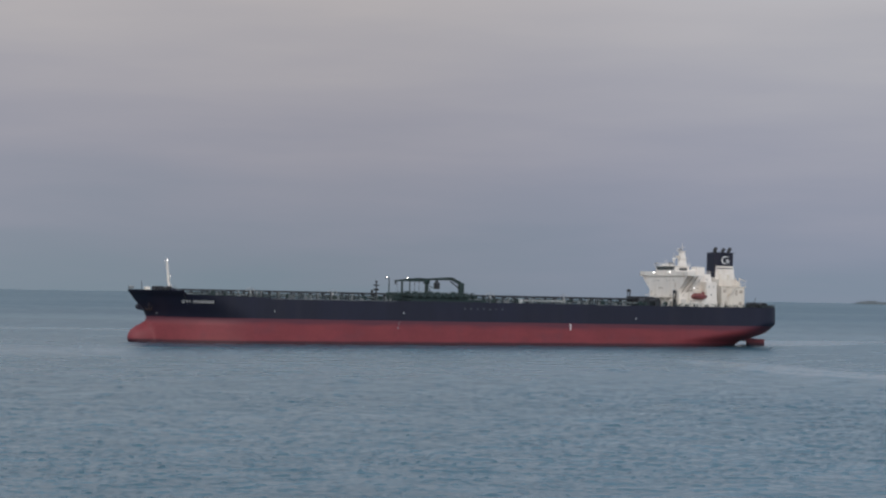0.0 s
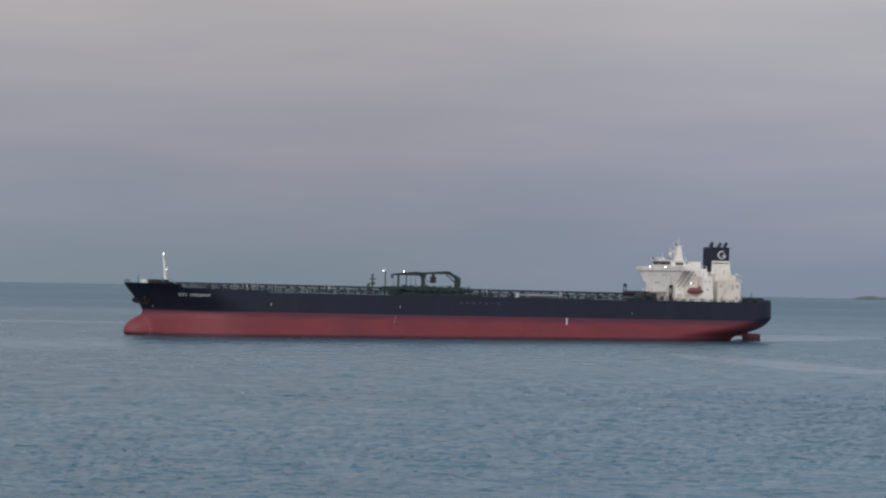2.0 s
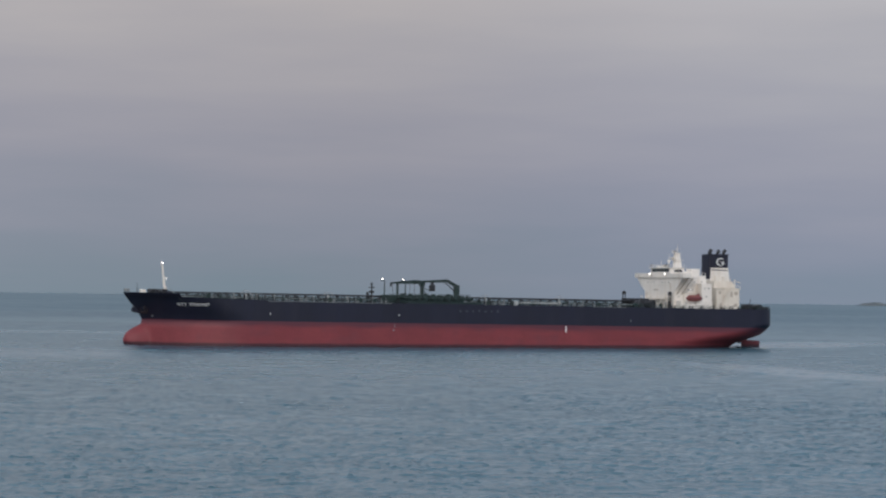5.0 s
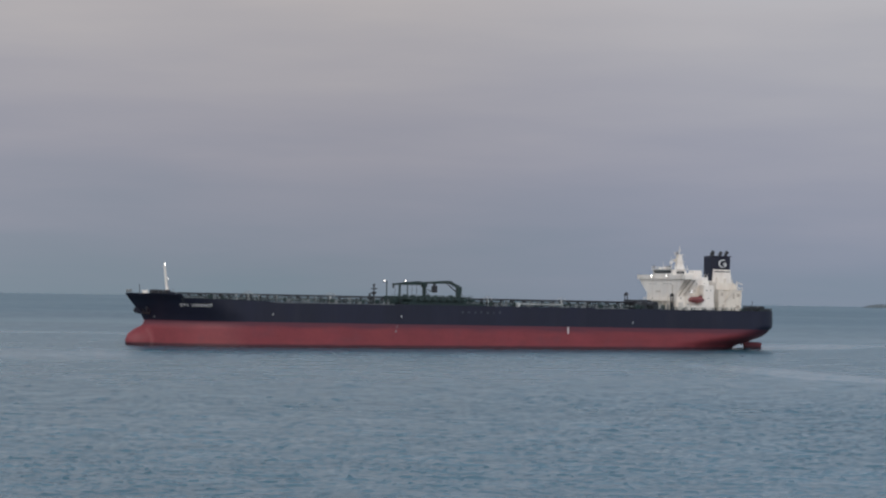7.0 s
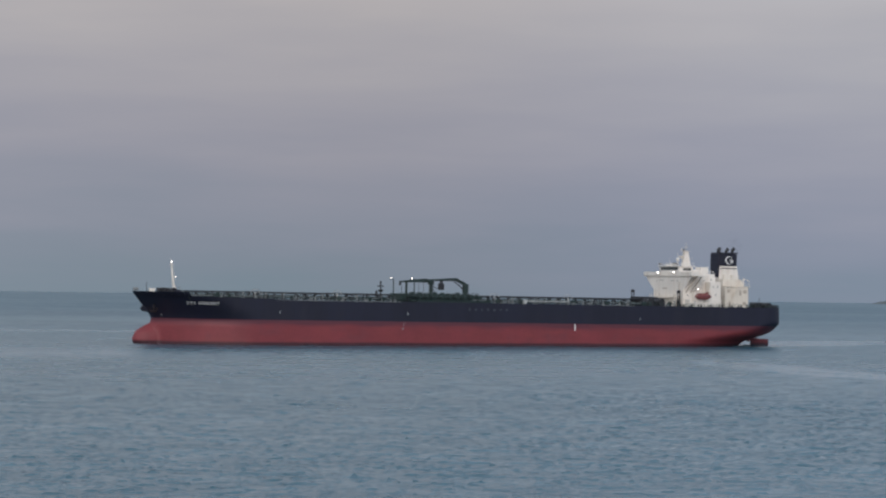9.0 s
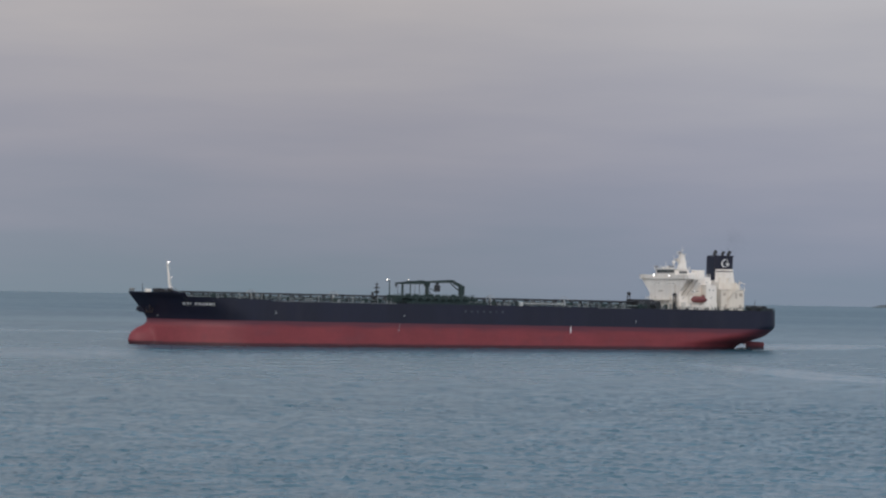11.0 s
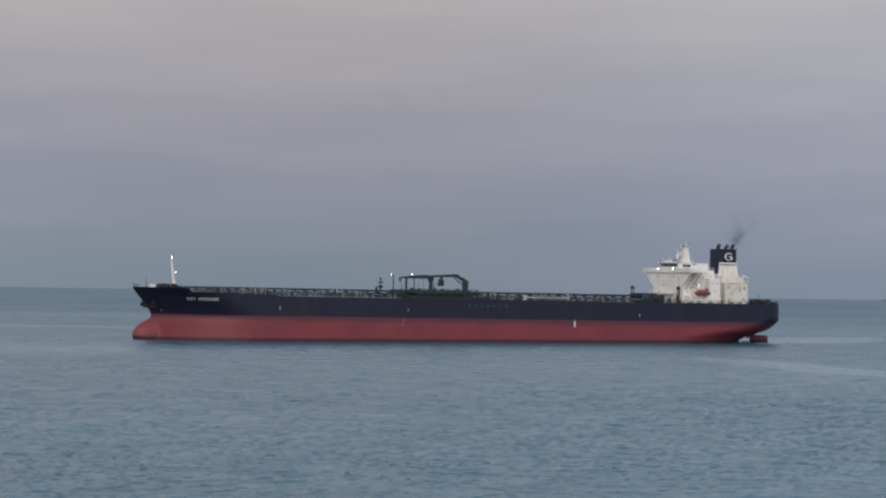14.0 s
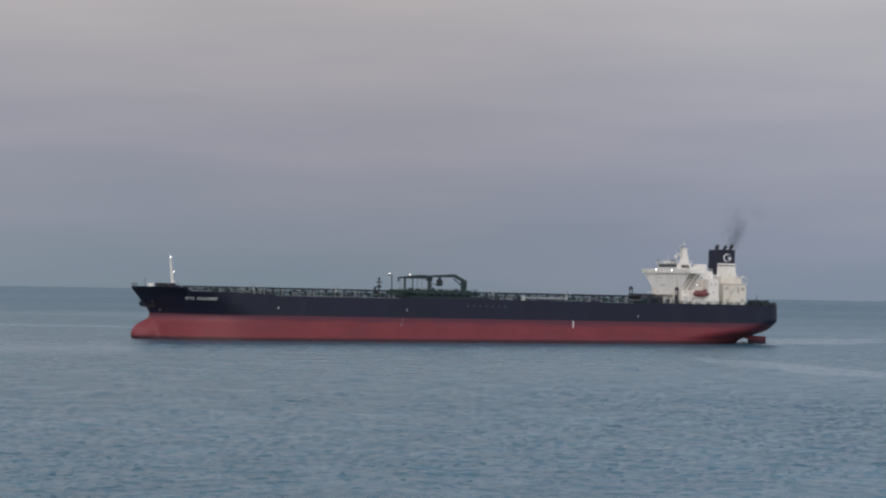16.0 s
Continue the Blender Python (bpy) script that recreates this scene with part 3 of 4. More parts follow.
def make_foremast():
    """Raked white pole with two platforms, rungs and two lamps."""
    def at(z):
        return 110.1 + (z - 16.5) * 0.125
    bm = B()
    tube(bm, (at(16.0), 0, 16.0), (at(27.2), 0, 27.2), 0.50, 0.30, 12)
    box(bm, at(26.7) - 0.6, at(26.7) + 0.6, -0.8, 0.8, 26.6, 26.72)
    box(bm, at(21.4) - 0.7, at(21.4) + 0.6, -0.7, 0.7, 21.3, 21.42)
    tube(bm, (107.9, 0, 16.0), (at(20.4), 0, 20.4), 0.14)
    tube(bm, (at(27), 0, 27), (at(29), 0, 28.8), 0.06)
    mast = part("foremast", bm, M_WHITE, ship, "white raked foremast with lit lamps")
    rung = None
    for i in range(14):
        z = 17.4 + i * 0.65
        if rung is None:
            rung = part("rung", box(B(), -0.2, 0.2, -0.22, 0.22, -0.03, 0.03), M_WHITE, mast)
            rung.matrix_basis = pose(at(z) - 0.55, 0, z)
        else:
            clone(rung, mast, at(z) - 0.55, 0, z)
    make_floodlight(at(27.7), 0.6, 27.7, 0.18, mast)
    make_floodlight(at(22.5) - 0.7, 0.5, 22.45, 0.12, mast)


make_foremast()


def make_forecastle():
    fz = 15.95
    part("windlass_house", box(B(), 117.4, 119.2, -1.0, 1.0, 15.95, 18.35, 0.12), M_WHITE, ship, "white box on the forecastle")
    for y in (-6, 5.5):
        bm = B()
        tube(bm, (112.6, y - 2.4, 17.0), (112.6, y + 2.4, 17.0), 0.3)
        tube(bm, (112.6, y - 2, 17.6), (112.6, y + 2, 17.6), 1.05, n=14)
        for d in (-2.1, 2.1):
            box(bm, 111.6, 113.6, y + d - 0.15, y + d + 0.15, fz, 18.6, 0.1)
        part("windlass", bm, M_BLACK, ship, "dark anchor windlass on the forecastle")
    for y in (-4, 4):
        bm = box(B(), 113.5, 115.5, y - 0.5, y + 0.5, fz, fz + 0.2)
        tube(bm, (115.0, y, fz), (115.0, y, 18.5), 0.35)
        tube(bm, (114.0, y, fz), (114.0, y, 18.5), 0.35)
        part("mooring_bitts", bm, M_BLACK, ship)
    part("jackstaff", tube(B(), (120.2, 0, fz), (120.3, 0, 20.4), 0.13, 0.08), M_BLACK, ship)
    part("bow_chock", box(B(), 123.2, 124.9, -0.9, 0.9, 17.5, 18.6, 0.2), M_PALE, ship)
    # dark breakwater where the forecastle steps down
    bm = prism(B(), [(108.0, 15.6), (112.6, 15.6), (112.4, 18.1), (110.6, 17.8)], -9, 9)
    part("breakwater", bm, M_NAVY, ship)
    part("stay", tube(B(), (108.6, 8, 16.2), (111.0, 7.4, 19.0), 0.13), M_PALE, ship)


make_forecastle()


def make_cranes():
    """Two hose-handling cranes over the cargo manifold, with jibs stowed forward."""
    # forward crane
    bm = B()
    tube(bm, (12.5, 0, 14.9), (12.5, 0, 21.6), 0.75, 0.65, 14)
    box(bm, 11.5, 13.5, -0.8, 0.8, 21.4, 23.4, 0.2)
    c1 = part("crane_column", bm, M_GREEN, ship, "dark green hose crane column")
    bm = prism(B(), [(13.3, 22.2), (13.3, 23.5), (15.5, 23.6), (25.0, 22.6), (25.0, 22.1)], -0.45, 0.45)
    part("crane_jib", bm, M_GREEN, c1)
    part("crane_hook_block", box(B(), 24.5, 25.0, -0.3, 0.3, 21.0, 22.1, 0.08), M_BLACK, c1)
    for x in (24.2, 17.4, 15.6):
        part("crane_wire", tube(B(), (x, 0.3, 17.4), (x, 0.3, 22.3), 0.07, n=5), M_BLACK, c1)
    part("jib_rest", tube(tube(B(), (22.2, 0, 14.9), (22.2, 0, 22.3), 0.42, n=12), (22.2, 0, 14.9), (22.2, 0, 17.5), 0.6), M_GREEN, ship)
    # after crane
    bm = B()
    tube(bm, (0.5, 5, 14.9), (0.5, 5, 18.6), 0.95, 0.9, 14)
    box(bm, -0.5, 1.5, 4.2, 5.8, 18.4, 22.0, 0.25)
    c2 = part("crane_column", bm, M_GREEN, ship, "dark green hose crane column")
    bm = prism(B(), [(-0.4, 20.6), (0.6, 22.3), (3.6, 23.6), (5.4, 23.9), (5.4, 23.2), (4.0, 22.8), (1.4, 21.4), (1.2, 20.6)], 4.5, 5.5)
    part("crane_arm", bm, M_GREEN, c2)
    bm = prism(B(), [(3.4, 22.9), (3.4, 23.9), (5.2, 24.0), (15.4, 23.3), (15.4, 22.7)], 4.6, 5.4)
    part("crane_jib", bm, M_GREEN, c2)
    part("crane_ram", tube(B(), (1.3, 5, 19.9), (5.0, 5, 22.7), 0.2), M_BLACK, c2)
    bm = box(B(), 9.2, 11.2, 4.3, 5.7, 19.6, 22.0, 0.2)
    box(bm, 9.8, 10.6, 4.6, 5.4, 21.9, 23.0)
    part("crane_winch", bm, M_BLACK, c2, "dark winch hung under the jib")
    part("crane_stay", tube(tube(B(), (14.6, 5, 21.3), (11.2, 5, 19.8), 0.13), (14.6, 5, 21.3), (14.9, 5, 17.5), 0.16), M_GREEN, c2)
    part("crane_stay", tube(B(), (8.0, 0, 15), (12.3, 0, 21.5), 0.14), M_GREEN, c2)
    c2.location.x += 0.45
    # lamp posts by the manifold
    for x in (27.4, 19.2):
        bm = B()
        tube(bm, (x, 0.2, 14.9), (x, 0.2, 23.3), 0.24, 0.18, 10)
        box(bm, x - 0.2, x + 1.5, 0, 0.4, 23.1, 23.3)
        part("lamp_post", bm, M_GREEN, ship)
        make_floodlight(x + 1.0, 0.3, 23.6, 0.16)
    # king post with vent heads
    bm = B()
    tube(bm, (32.3, 0, 14.9), (32.3, 0, 22.4), 0.34, 0.2, 10)
    box(bm, 31.2, 33.4, -0.4, 0.4, 20.4, 20.8, 0.1)
    box(bm, 31.6, 33.0, -0.9, 0.9, 18.6, 19.4, 0.15)
    tube(bm, (33.9, 0, 14.9), (33.9, 0, 18.9), 0.5, 0.42, 10)
    tube(bm, (32.3, 0, 21.6), (32.3, 0, 22.0), 0.5, n=10)
    part("vent_mast", bm, M_BLACK, ship, "dark vent mast with crossed heads")


make_cranes()


def make_manifold():
    base = None
    part("drip_tray", box(B(), -2, 27, 15.5, 20.8, 14.9, 15.9, 0.1), M_GREEN, ship, "dark green manifold drip tray")
    part("manifold_platform", box(B(), -1, 29, 9.5, 12.5, 17.2, 17.45), M_GREEN, ship)
    for i in range(9):
        x = 1.5 + i * 2.9
        bm = B()
        tube(bm, (0, 2, 17.0), (0, 19.2, 17.0), 0.36, n=12)
        for y in (14.5, 17.2, 19.2):
            tube(bm, (0, y - 0.1, 17.0), (0, y + 0.12, 17.0), 0.62, n=12)
        box(bm, -0.2, 0.2, 15.4, 16.2, 17.0, 18.3, 0.08)
        box(bm, -0.2, 0.2, 16.5, 16.9, 15.6, 17.0)
        if base is None:
            base = part("manifold_pipe", bm, M_GREEN, ship, "dark green cargo manifold pipe with flanges")
            base.matrix_basis = pose(x, 0, 0)
        else:
            bm.free()
            clone(base, ship, x, 0, 0)
    bm = B()
    for i in range(13):
        x = -1 + i * 2.5
        box(bm, x - 0.06, x + 0.06, 9.5, 9.62, 17.4, 18.6)
        box(bm, x - 0.06, x + 0.06, 12.4, 12.52, 15, 18.6)
    for z in (18.05, 18.55):
        tube(bm, (-1, 12.46, z), (29, 12.46, z), 0.05, n=5)
    part("platform_rail", bm, M_GREEN, ship)
    part("spill_bulkhead", box(B(), -1.5, 31, 6.0, 6.4, 15, 18.1), M_GREEN, ship)
    for i in range(8):
        x = 2 + i * 3.0
        part("valve_actuator", box(B(), x, x + 1.4, 8.2, 8.9, 16.6, 18.5 + 0.25 * math.sin(i * 2.1), 0.08), M_GREEN, ship)


make_manifold()


def make_gangway():
    bm = B()
    for y in (20.6, 21.5):
        box(bm, -33.4, -14.9, y, y + 0.08, 15.85, 16.4)
    for i in range(24):
        x = -14.8 - i * 0.78
        box(bm, x - 0.2, x + 0.2, 20.6, 21.5, 16.0, 16.08)
    part("accommodation_ladder", bm, M_ALU, ship, "pale aluminium ladder stowed along the deck edge")
    bm = box(B(), -15.9, -14.9, 20.3, 21.7, 14.9, 16.6, 0.1)
    part("ladder_platform", bm, M_ALU, ship)


make_gangway()


def make_aft_deck_things():
    # winches and lockers before the house
    for x, y in ((-71, 12), (-75.0, 13)):
        bm = box(B(), x - 1.2, x + 1.2, y - 2.5, y + 2.5, 14.9, 15.2)
        tube(bm, (x, y - 2.2, 16.6), (x, y + 2.2, 16.6), 1.25, n=14)
        for d in (-2.3, 0, 2.3):
            box(bm, x - 1.1, x + 1.1, y + d - 0.15, y + d + 0.15, 14.9, 18.0, 0.15)
        part("mooring_winch", bm, M_BLACK, ship, "dark mooring winch before the deckhouse")
    part("deck_store", box(B(), -77.4, -71.5, -3, 8, 14.9, 18.5, 0.1), M_BLACK, ship, "dark low deck store")
    for x, y, top, label in ((-70.9, 0, 20.9, "dark ventilator on two posts"), (-84.7, 10.6, 20.9, "dark ventilator before the deckhouse")):
        bm = tube(B(), (x, y, top - 0.9), (x, y, top - 0.1), 0.72, 0.8, n=12)
        tube(bm, (x, y, top - 0.1), (x, y, top + 0.3), 0.8, 0.35, n=12)
        vent = part("ventilator", bm, M_BLACK, ship, label)
        for d in (-0.5, 0.5):
            part("vent_post", box(B(), x + d - 0.14, x + d + 0.14, y - 0.14, y + 0.14, 14.9, top - 0.8), M_BLACK, vent)
        part("vent_trunk", tube(B(), (x, y, 14.9), (x, y, 17.6), 0.6, n=12), M_BLACK, vent)
    # stern gear
    for x, y in ((-118.8, 9), (-122.5, 6), (-121.0, 13.5)):
        bm = box(B(), x - 1.1, x + 1.1, y - 2.1, y + 2.1, 14.8, 15.1)
        tube(bm, (x, y - 1.8, 15.9), (x, y + 1.8, 15.9), 1.15, n=14)
        for d in (-1.9, 1.9):
            box(bm, x - 0.9, x + 0.9, y + d - 0.15, y + d + 0.15, 14.8, 17.0, 0.15)
        part("stern_winch", bm, M_BLACK, ship, "dark mooring winch at the stern")
    bm = B()
    tube(bm, (-125.6, 0, 14.9), (-126.4, 0, 18.9), 0.15, 0.09)
    part("ensign_staff", bm, M_BLACK, ship)
    bm = B()
    for x in (-124.8, -126.0):
        tube(bm, (x, 9, 14.9), (x, 9, 16.7), 0.35)
    box(bm, -127.8, -123.2, 10.2, 11.2, 14.9, 16.1, 0.2)
    part("mooring_bitts", bm, M_BLACK, ship)


make_aft_deck_things()


def make_deck_edge_fittings():
    """Fairleads and pairs of bollards along the after deck edge."""
    bm = box(B(), -1.0, 1.0, -0.4, 0.4, 0, 0.2, 0.04)
    for d in (-0.6, 0.6):
        tube(bm, (d, 0, 0.1), (d, 0, 0.95), 0.3, n=10)
        tube(bm, (d, 0, 0.9), (d, 0, 1.05), 0.38, n=10)
    bollards = part("bollards", bm, M_BLACK, ship, "black pair of mooring bollards")
    bm = box(B(), -0.9, 0.9, -0.3, 0.3, 0, 0.25, 0.05)
    for d in (-0.7, 0.0, 0.7):
        tube(bm, (d, 0, 0.2), (d, 0, 0.75), 0.22, n=10)
    box(bm, -0.95, 0.95, -0.32, 0.32, 0.72, 0.85, 0.05)
    fairlead = part("roller_fairlead", bm, M_GREEN, ship)
    first = {}
    for i, x in enumerate((-80.5, -84.2, -88.0, -92.6, -97.0, -101.5, -105.2, -109.0, -113.4, -117.0)):
        base = (bollards, fairlead)[i % 2]
        spot = (x, side_y(x, 15.0) - 1.0, sheer(x) - 0.27)
        if base in first:
            clone(base, ship, *spot)
        else:
            first[base] = True
            base.matrix_basis = pose(*spot)


make_deck_edge_fittings()


# ---- superstructure ----
fitted_before = set(ship.children)
house = part("deckhouse", box(B(), -99.6, -85.7, -11.5, 11.5, 14.9, 26.4, 0.12), M_WHITE, ship, "white painted accommodation block with rust-streaked paint")


def rail_run(name, p, q, height, material, parent, step=1.6):
    """Guard rail between two points: posts and two bars in one piece."""
    p, q = Vector(p), Vector(q)
    n = max(1, round((q - p).length / step))
    bm = B()
    for i in range(n + 1):
        c = p + (q - p) * i / n
        box(bm, c.x - 0.045, c.x + 0.045, c.y - 0.045, c.y + 0.045, c.z, c.z + height)
    for d in (0.55, 1.0):
        up = Vector((0, 0, height * d))
        tube(bm, p + up, q + up, 0.045, n=5)
    return part(name, bm, material, parent)


def stair_flight(xa, xb, y, z0, z1, parent):
    """Outside ladder: two stringers and treads."""
    bm = B()
    for d in (0.0, 0.8):
        tube(bm, (xa, y + d, z0), (xb, y + d, z1), 0.11, n=6)
        tube(bm, (xa, y + d, z0 + 0.9), (xb, y + d, z1 + 0.9), 0.045, n=5)
    n = 9
    for i in range(1, n):
        x, z = xa + (xb - xa) * i / n, z0 + (z1 - z0) * i / n
        box(bm, x - 0.12, x + 0.12, y, y + 0.8, z - 0.03, z + 0.03)
    return part("outside_stair", bm, M_CREAM, parent)


def make_house():
    part("lower_deckhouse", box(B(), -99.8, -86.4, -15.8, 15.8, 14.9, 17.9, 0.1), M_WHITE, ship)
    for y0, y1 in ((11.0, 15.3), (-15.3, -11.0)):
        part("side_house", box(B(), -99.8, -95.3, y0, y1, 14.9, 24.5, 0.1), M_WHITE, ship)
    # ledges at each storey, on the front and the sides
    for z in (17.95, 20.8, 23.6):
        part("storey_ledge", box(B(), -99.7, -85.62, -11.58, 11.58, z, z + 0.08), M_WHITE, house)
    # small square windows, front and port side
    pane = part("window", box(B(), -0.05, 0.06, -0.17, 0.17, -0.22, 0.22, 0.03), M_GLASS, house)
    pane.matrix_basis = pose(-85.7, -8.8, 24.8)
    for y, z in ((-6.6, 24.8), (-4.4, 24.8), (2.2, 24.8), (4.4, 24.8), (7.0, 24.8), (-7.0, 19.3), (4.6, 19.3), (9.2, 19.3)):
        clone(pane, house, -85.7, y, z)
    for x, z in ((-90.2, 24.9), (-94.4, 24.9), (-97.6, 25.2), (-91.2, 22.0), (-93.6, 22.0), (-87.6, 19.4), (-93.4, 19.4)):
        clone(pane, house, x, 11.5, z, 90)
    for x, z in ((-96.6, 22.6), (-98.4, 22.6), (-97.4, 19.6)):
        clone(pane, house, x, 15.3, z, 90)
    part("warning_sign", box(B(), -85.66, -85.60, -4.4, -0.6, 21.7, 22.1), M_BRACKET, house, "faded unreadable sign")
    # doors, gallery and pipes on the lower front
    for y in (-7.5, 1.0, 8.2):
        part("front_door", box(B(), -85.72, -85.62, y - 0.5, y + 0.5, 15.4, 17.5, 0.03), M_GREY, house)
    part("front_gallery", box(B(), -85.6, -83.9, -11.4, 9.4, 18.35, 18.48), M_CREAM, house)
    for y in (-11.0, -6.0, -1.0, 4.0, 9.0):
        part("gallery_post", box(B(), -84.1, -83.9, y - 0.1, y + 0.1, 14.9, 18.35), M_CREAM, house)
    rail_run("gallery_rail", (-83.95, -11.3, 18.48), (-83.95, 9.3, 18.48), 1.05, M_CREAM, house)
    stair_flight(-84.0, -84.0 + 2.6, 9.6, 18.4, 14.9, house)
    for y, z1 in ((-9.6, 21.0), (5.6, 20.2), (8.6, 24.5)):
        part("drain_pipe", tube(B(), (-85.55, y, 15.0), (-85.55, y, z1), 0.12, n=8), M_BRACKET, house)
    for y, z in ((-8.6, 16.2), (-3.6, 16.0), (3.2, 16.4), (6.4, 16.0)):
        part("fire_locker", box(B(), -85.62, -85.1, y - 0.5, y + 0.5, z - 0.5, z + 0.6, 0.05), M_BRACKET, house)
    # bridge deck with wings, their webs and struts
    bridge = part("bridge_deck", box(B(), -92.5, -85.2, -18.6, 18.6, 26.4, 26.9, 0.1), M_WHITE, ship, "white bridge deck with open wings")
    for s in (1, -1):
        bm = B()
        box(bm, -85.45, -85.2, min(s * 7.4, s * 18.6), max(s * 7.4, s * 18.6), 26.9, 28.15)
        box(bm, -88.5, -85.2, s * 18.5 - 0.1, s * 18.5 + 0.1, 26.9, 28.15)
        box(bm, -88.5, -88.3, min(s * 7.4, s * 18.6), max(s * 7.4, s * 18.6), 26.9, 28.0)
        part("wing_bulwark", bm, M_WHITE, bridge)
        for dx in (0.0, 2.0):
            bm = tube(B(), (-88.1 - dx, s * 17.8, 26.4), (-86.8 - dx, s * 11.5, 20.3), 0.2, n=8)
            # port struts darker beige, starboard struts white
            part("wing_strut", bm, M_BRACKET if s > 0 else M_WHITE, bridge)
        bm = prism_front(B(), [(s * 11.5, 21.6), (s * 11.5, 26.4), (s * 17.6, 26.4), (s * 13.6, 23.0)], -85.95, -85.7)
        part("wing_web", bm, M_WHITE, bridge)
    wh = part("wheelhouse", box(B(), -92.0, -85.9, -7.4, 7.8, 26.9, 30.1, 0.15), M_WHITE, ship, "white wheelhouse with a dark band of windows")
    part("wheelhouse_roof", box(B(), -92.4, -85.3, -7.8, 8.2, 30.1, 30.35, 0.08), M_WHITE, wh)
    for k in range(8):
        y = -5.5 + k * 1.65
        part("bridge_window", box(B(), -85.93, -85.83, y - 0.72, y + 0.72, 28.75, 29.75, 0.05), M_GLASS, wh)
    for k in range(3):
        x = -88.2 - k * 1.15
        part("bridge_window", box(B(), x - 0.52, x + 0.52, 7.76, 7.86, 28.6, 29.6, 0.05), M_GLASS, wh)
    part("window_visor", box(B(), -85.9, -85.5, -6.6, 7.0, 29.85, 29.98), M_GREY, wh)
    for y in (-6.5, 5.4):
        lamp = part("floodlight", box(B(), -85.3, -84.8, y - 0.4, y + 0.4, 27.5, 28.2, 0.05), M_GREY, ship)
        part("lit_lens", box(B(), -84.8, -84.68, y - 0.32, y + 0.32, 27.62, 28.08, 0.1), M_LAMP, lamp, "glowing white floodlight lens")
    # monkey island: rails, aerials, searchlights, lockers
    rail_run("roof_rail", (-85.5, -7.6, 30.35), (-85.5, 8.0, 30.35), 1.05, M_WHITE, wh)
    rail_run("roof_rail", (-85.5, 8.0, 30.35), (-92.2, 8.0, 30.35), 1.05, M_WHITE, wh)
    for y, z1, r in ((-3.2, 33.2, 0.07), (2.9, 35.6, 0.09), (6.6, 32.8, 0.07)):
        part("aerial", tube(B(), (-88, y, 30.3), (-88, y, z1), r, r * 0.6), M_WHITE, wh)
    dome = B()
    tube(dome, (-88, 2.9, 31.0), (-88, 2.9, 32.3), 0.16)
    bmesh.ops.create_uvsphere(dome, u_segments=12, v_segments=8, radius=0.62, matrix=Matrix.Translation((-88, 2.9, 32.8)))
    part("satellite_dome", dome, M_WHITE, wh, smooth=True)
    for y in (-6.9, 3.6, 5.6):
        bm = tube(B(), (-86, y, 30.3), (-86, y, 31.1), 0.12)
        tube(bm, (-86.4, y, 31.2), (-85.6, y, 31.2), 0.36)
        part("searchlight", bm, M_BLACK, wh, "dark searchlight on the wheelhouse roof")
    for y, z1 in ((-4.6, 31.0), (-1.2, 31.3), (0.9, 30.9)):
        part("roof_locker", box(B(), -88.2, -87.2, y - 0.55, y + 0.55, 30.35, z1, 0.08), M_WHITE, wh)
    # radar mast: tapered plated tower with platforms, scanners and a lamp
    bm = prism(B(), [(-95.6, 28.2), (-91.2, 28.2), (-91.8, 31.0), (-92.3, 36.0), (-93.8, 36.0), (-94.8, 31.0)], -0.9, 0.9)
    mast = part("radar_mast", bm, M_WHITE, ship, "white tapered radar mast")
    for x0, x1, z in ((-95.2, -90.8, 33.2), (-94.5, -91.6, 36.0)):
        part("mast_stage", box(B(), x0, x1, -1.4, 1.4, z, z + 0.12), M_WHITE, mast)
        rail_run("stage_rail", (x1 - 0.1, -1.3, z + 0.12), (x1 - 0.1, 1.3, z + 0.12), 0.9, M_CREAM, mast)
    part("radar_scanner", box(B(), -91.4, -91.0, -1.8, 1.8, 34.0, 34.3, 0.1), M_CREAM, mast)
    part("scanner_gearbox", box(B(), -91.5, -90.9, -0.3, 0.3, 33.3, 34.0, 0.08), M_CREAM, mast)
    part("mast_lamp", box(B(), -92.6, -91.9, -0.4, 0.4, 36.3, 36.9, 0.1), M_BLACK, mast)
    part("mast_pole", tube(tube(B(), (-93.2, 0, 36.1), (-93.2, 0, 39.3), 0.12, 0.05), (-93.2, -1.6, 37.6), (-93.2, 1.6, 37.6), 0.06), M_CREAM, mast)
    # decks behind the wheelhouse
    part("upper_deckhouse", box(B(), -99.6, -92.6, -11.0, 11.0, 26.4, 27.5, 0.12), M_WHITE, ship)
    part("mast_house", box(B(), -95.4, -92.2, -4.0, 7.6, 27.4, 29.0, 0.12), M_WHITE, ship)
    part("upper_store", box(B(), -98.6, -95.2, 3.6, 8.0, 27.4, 30.1, 0.12), M_WHITE, ship)
    rail_run("upper_rail", (-99.4, 10.9, 27.5), (-93.0, 10.9, 27.5), 1.0, M_WHITE, ship)
    part("aft_deckhouse", box(B(), -101.2, -99.5, -6.0, 6.0, 14.9, 26.2, 0.12), M_WHITE, ship)
    # outside stair and boat-deck rail on the port side
    stair_flight(-91.0, -94.3, 12.0, 17.9, 20.8, house)
    rail_run("boat_deck_rail", (-95.2, 15.6, 17.9), (-86.6, 15.6, 17.9), 1.0, M_WHITE, ship)
    for x in (-88.4, -92.6):
        part("side_door", box(B(), x - 0.42, x + 0.42, 15.8, 15.86, 15.2, 17.2, 0.03), M_GREY, ship)


make_house()


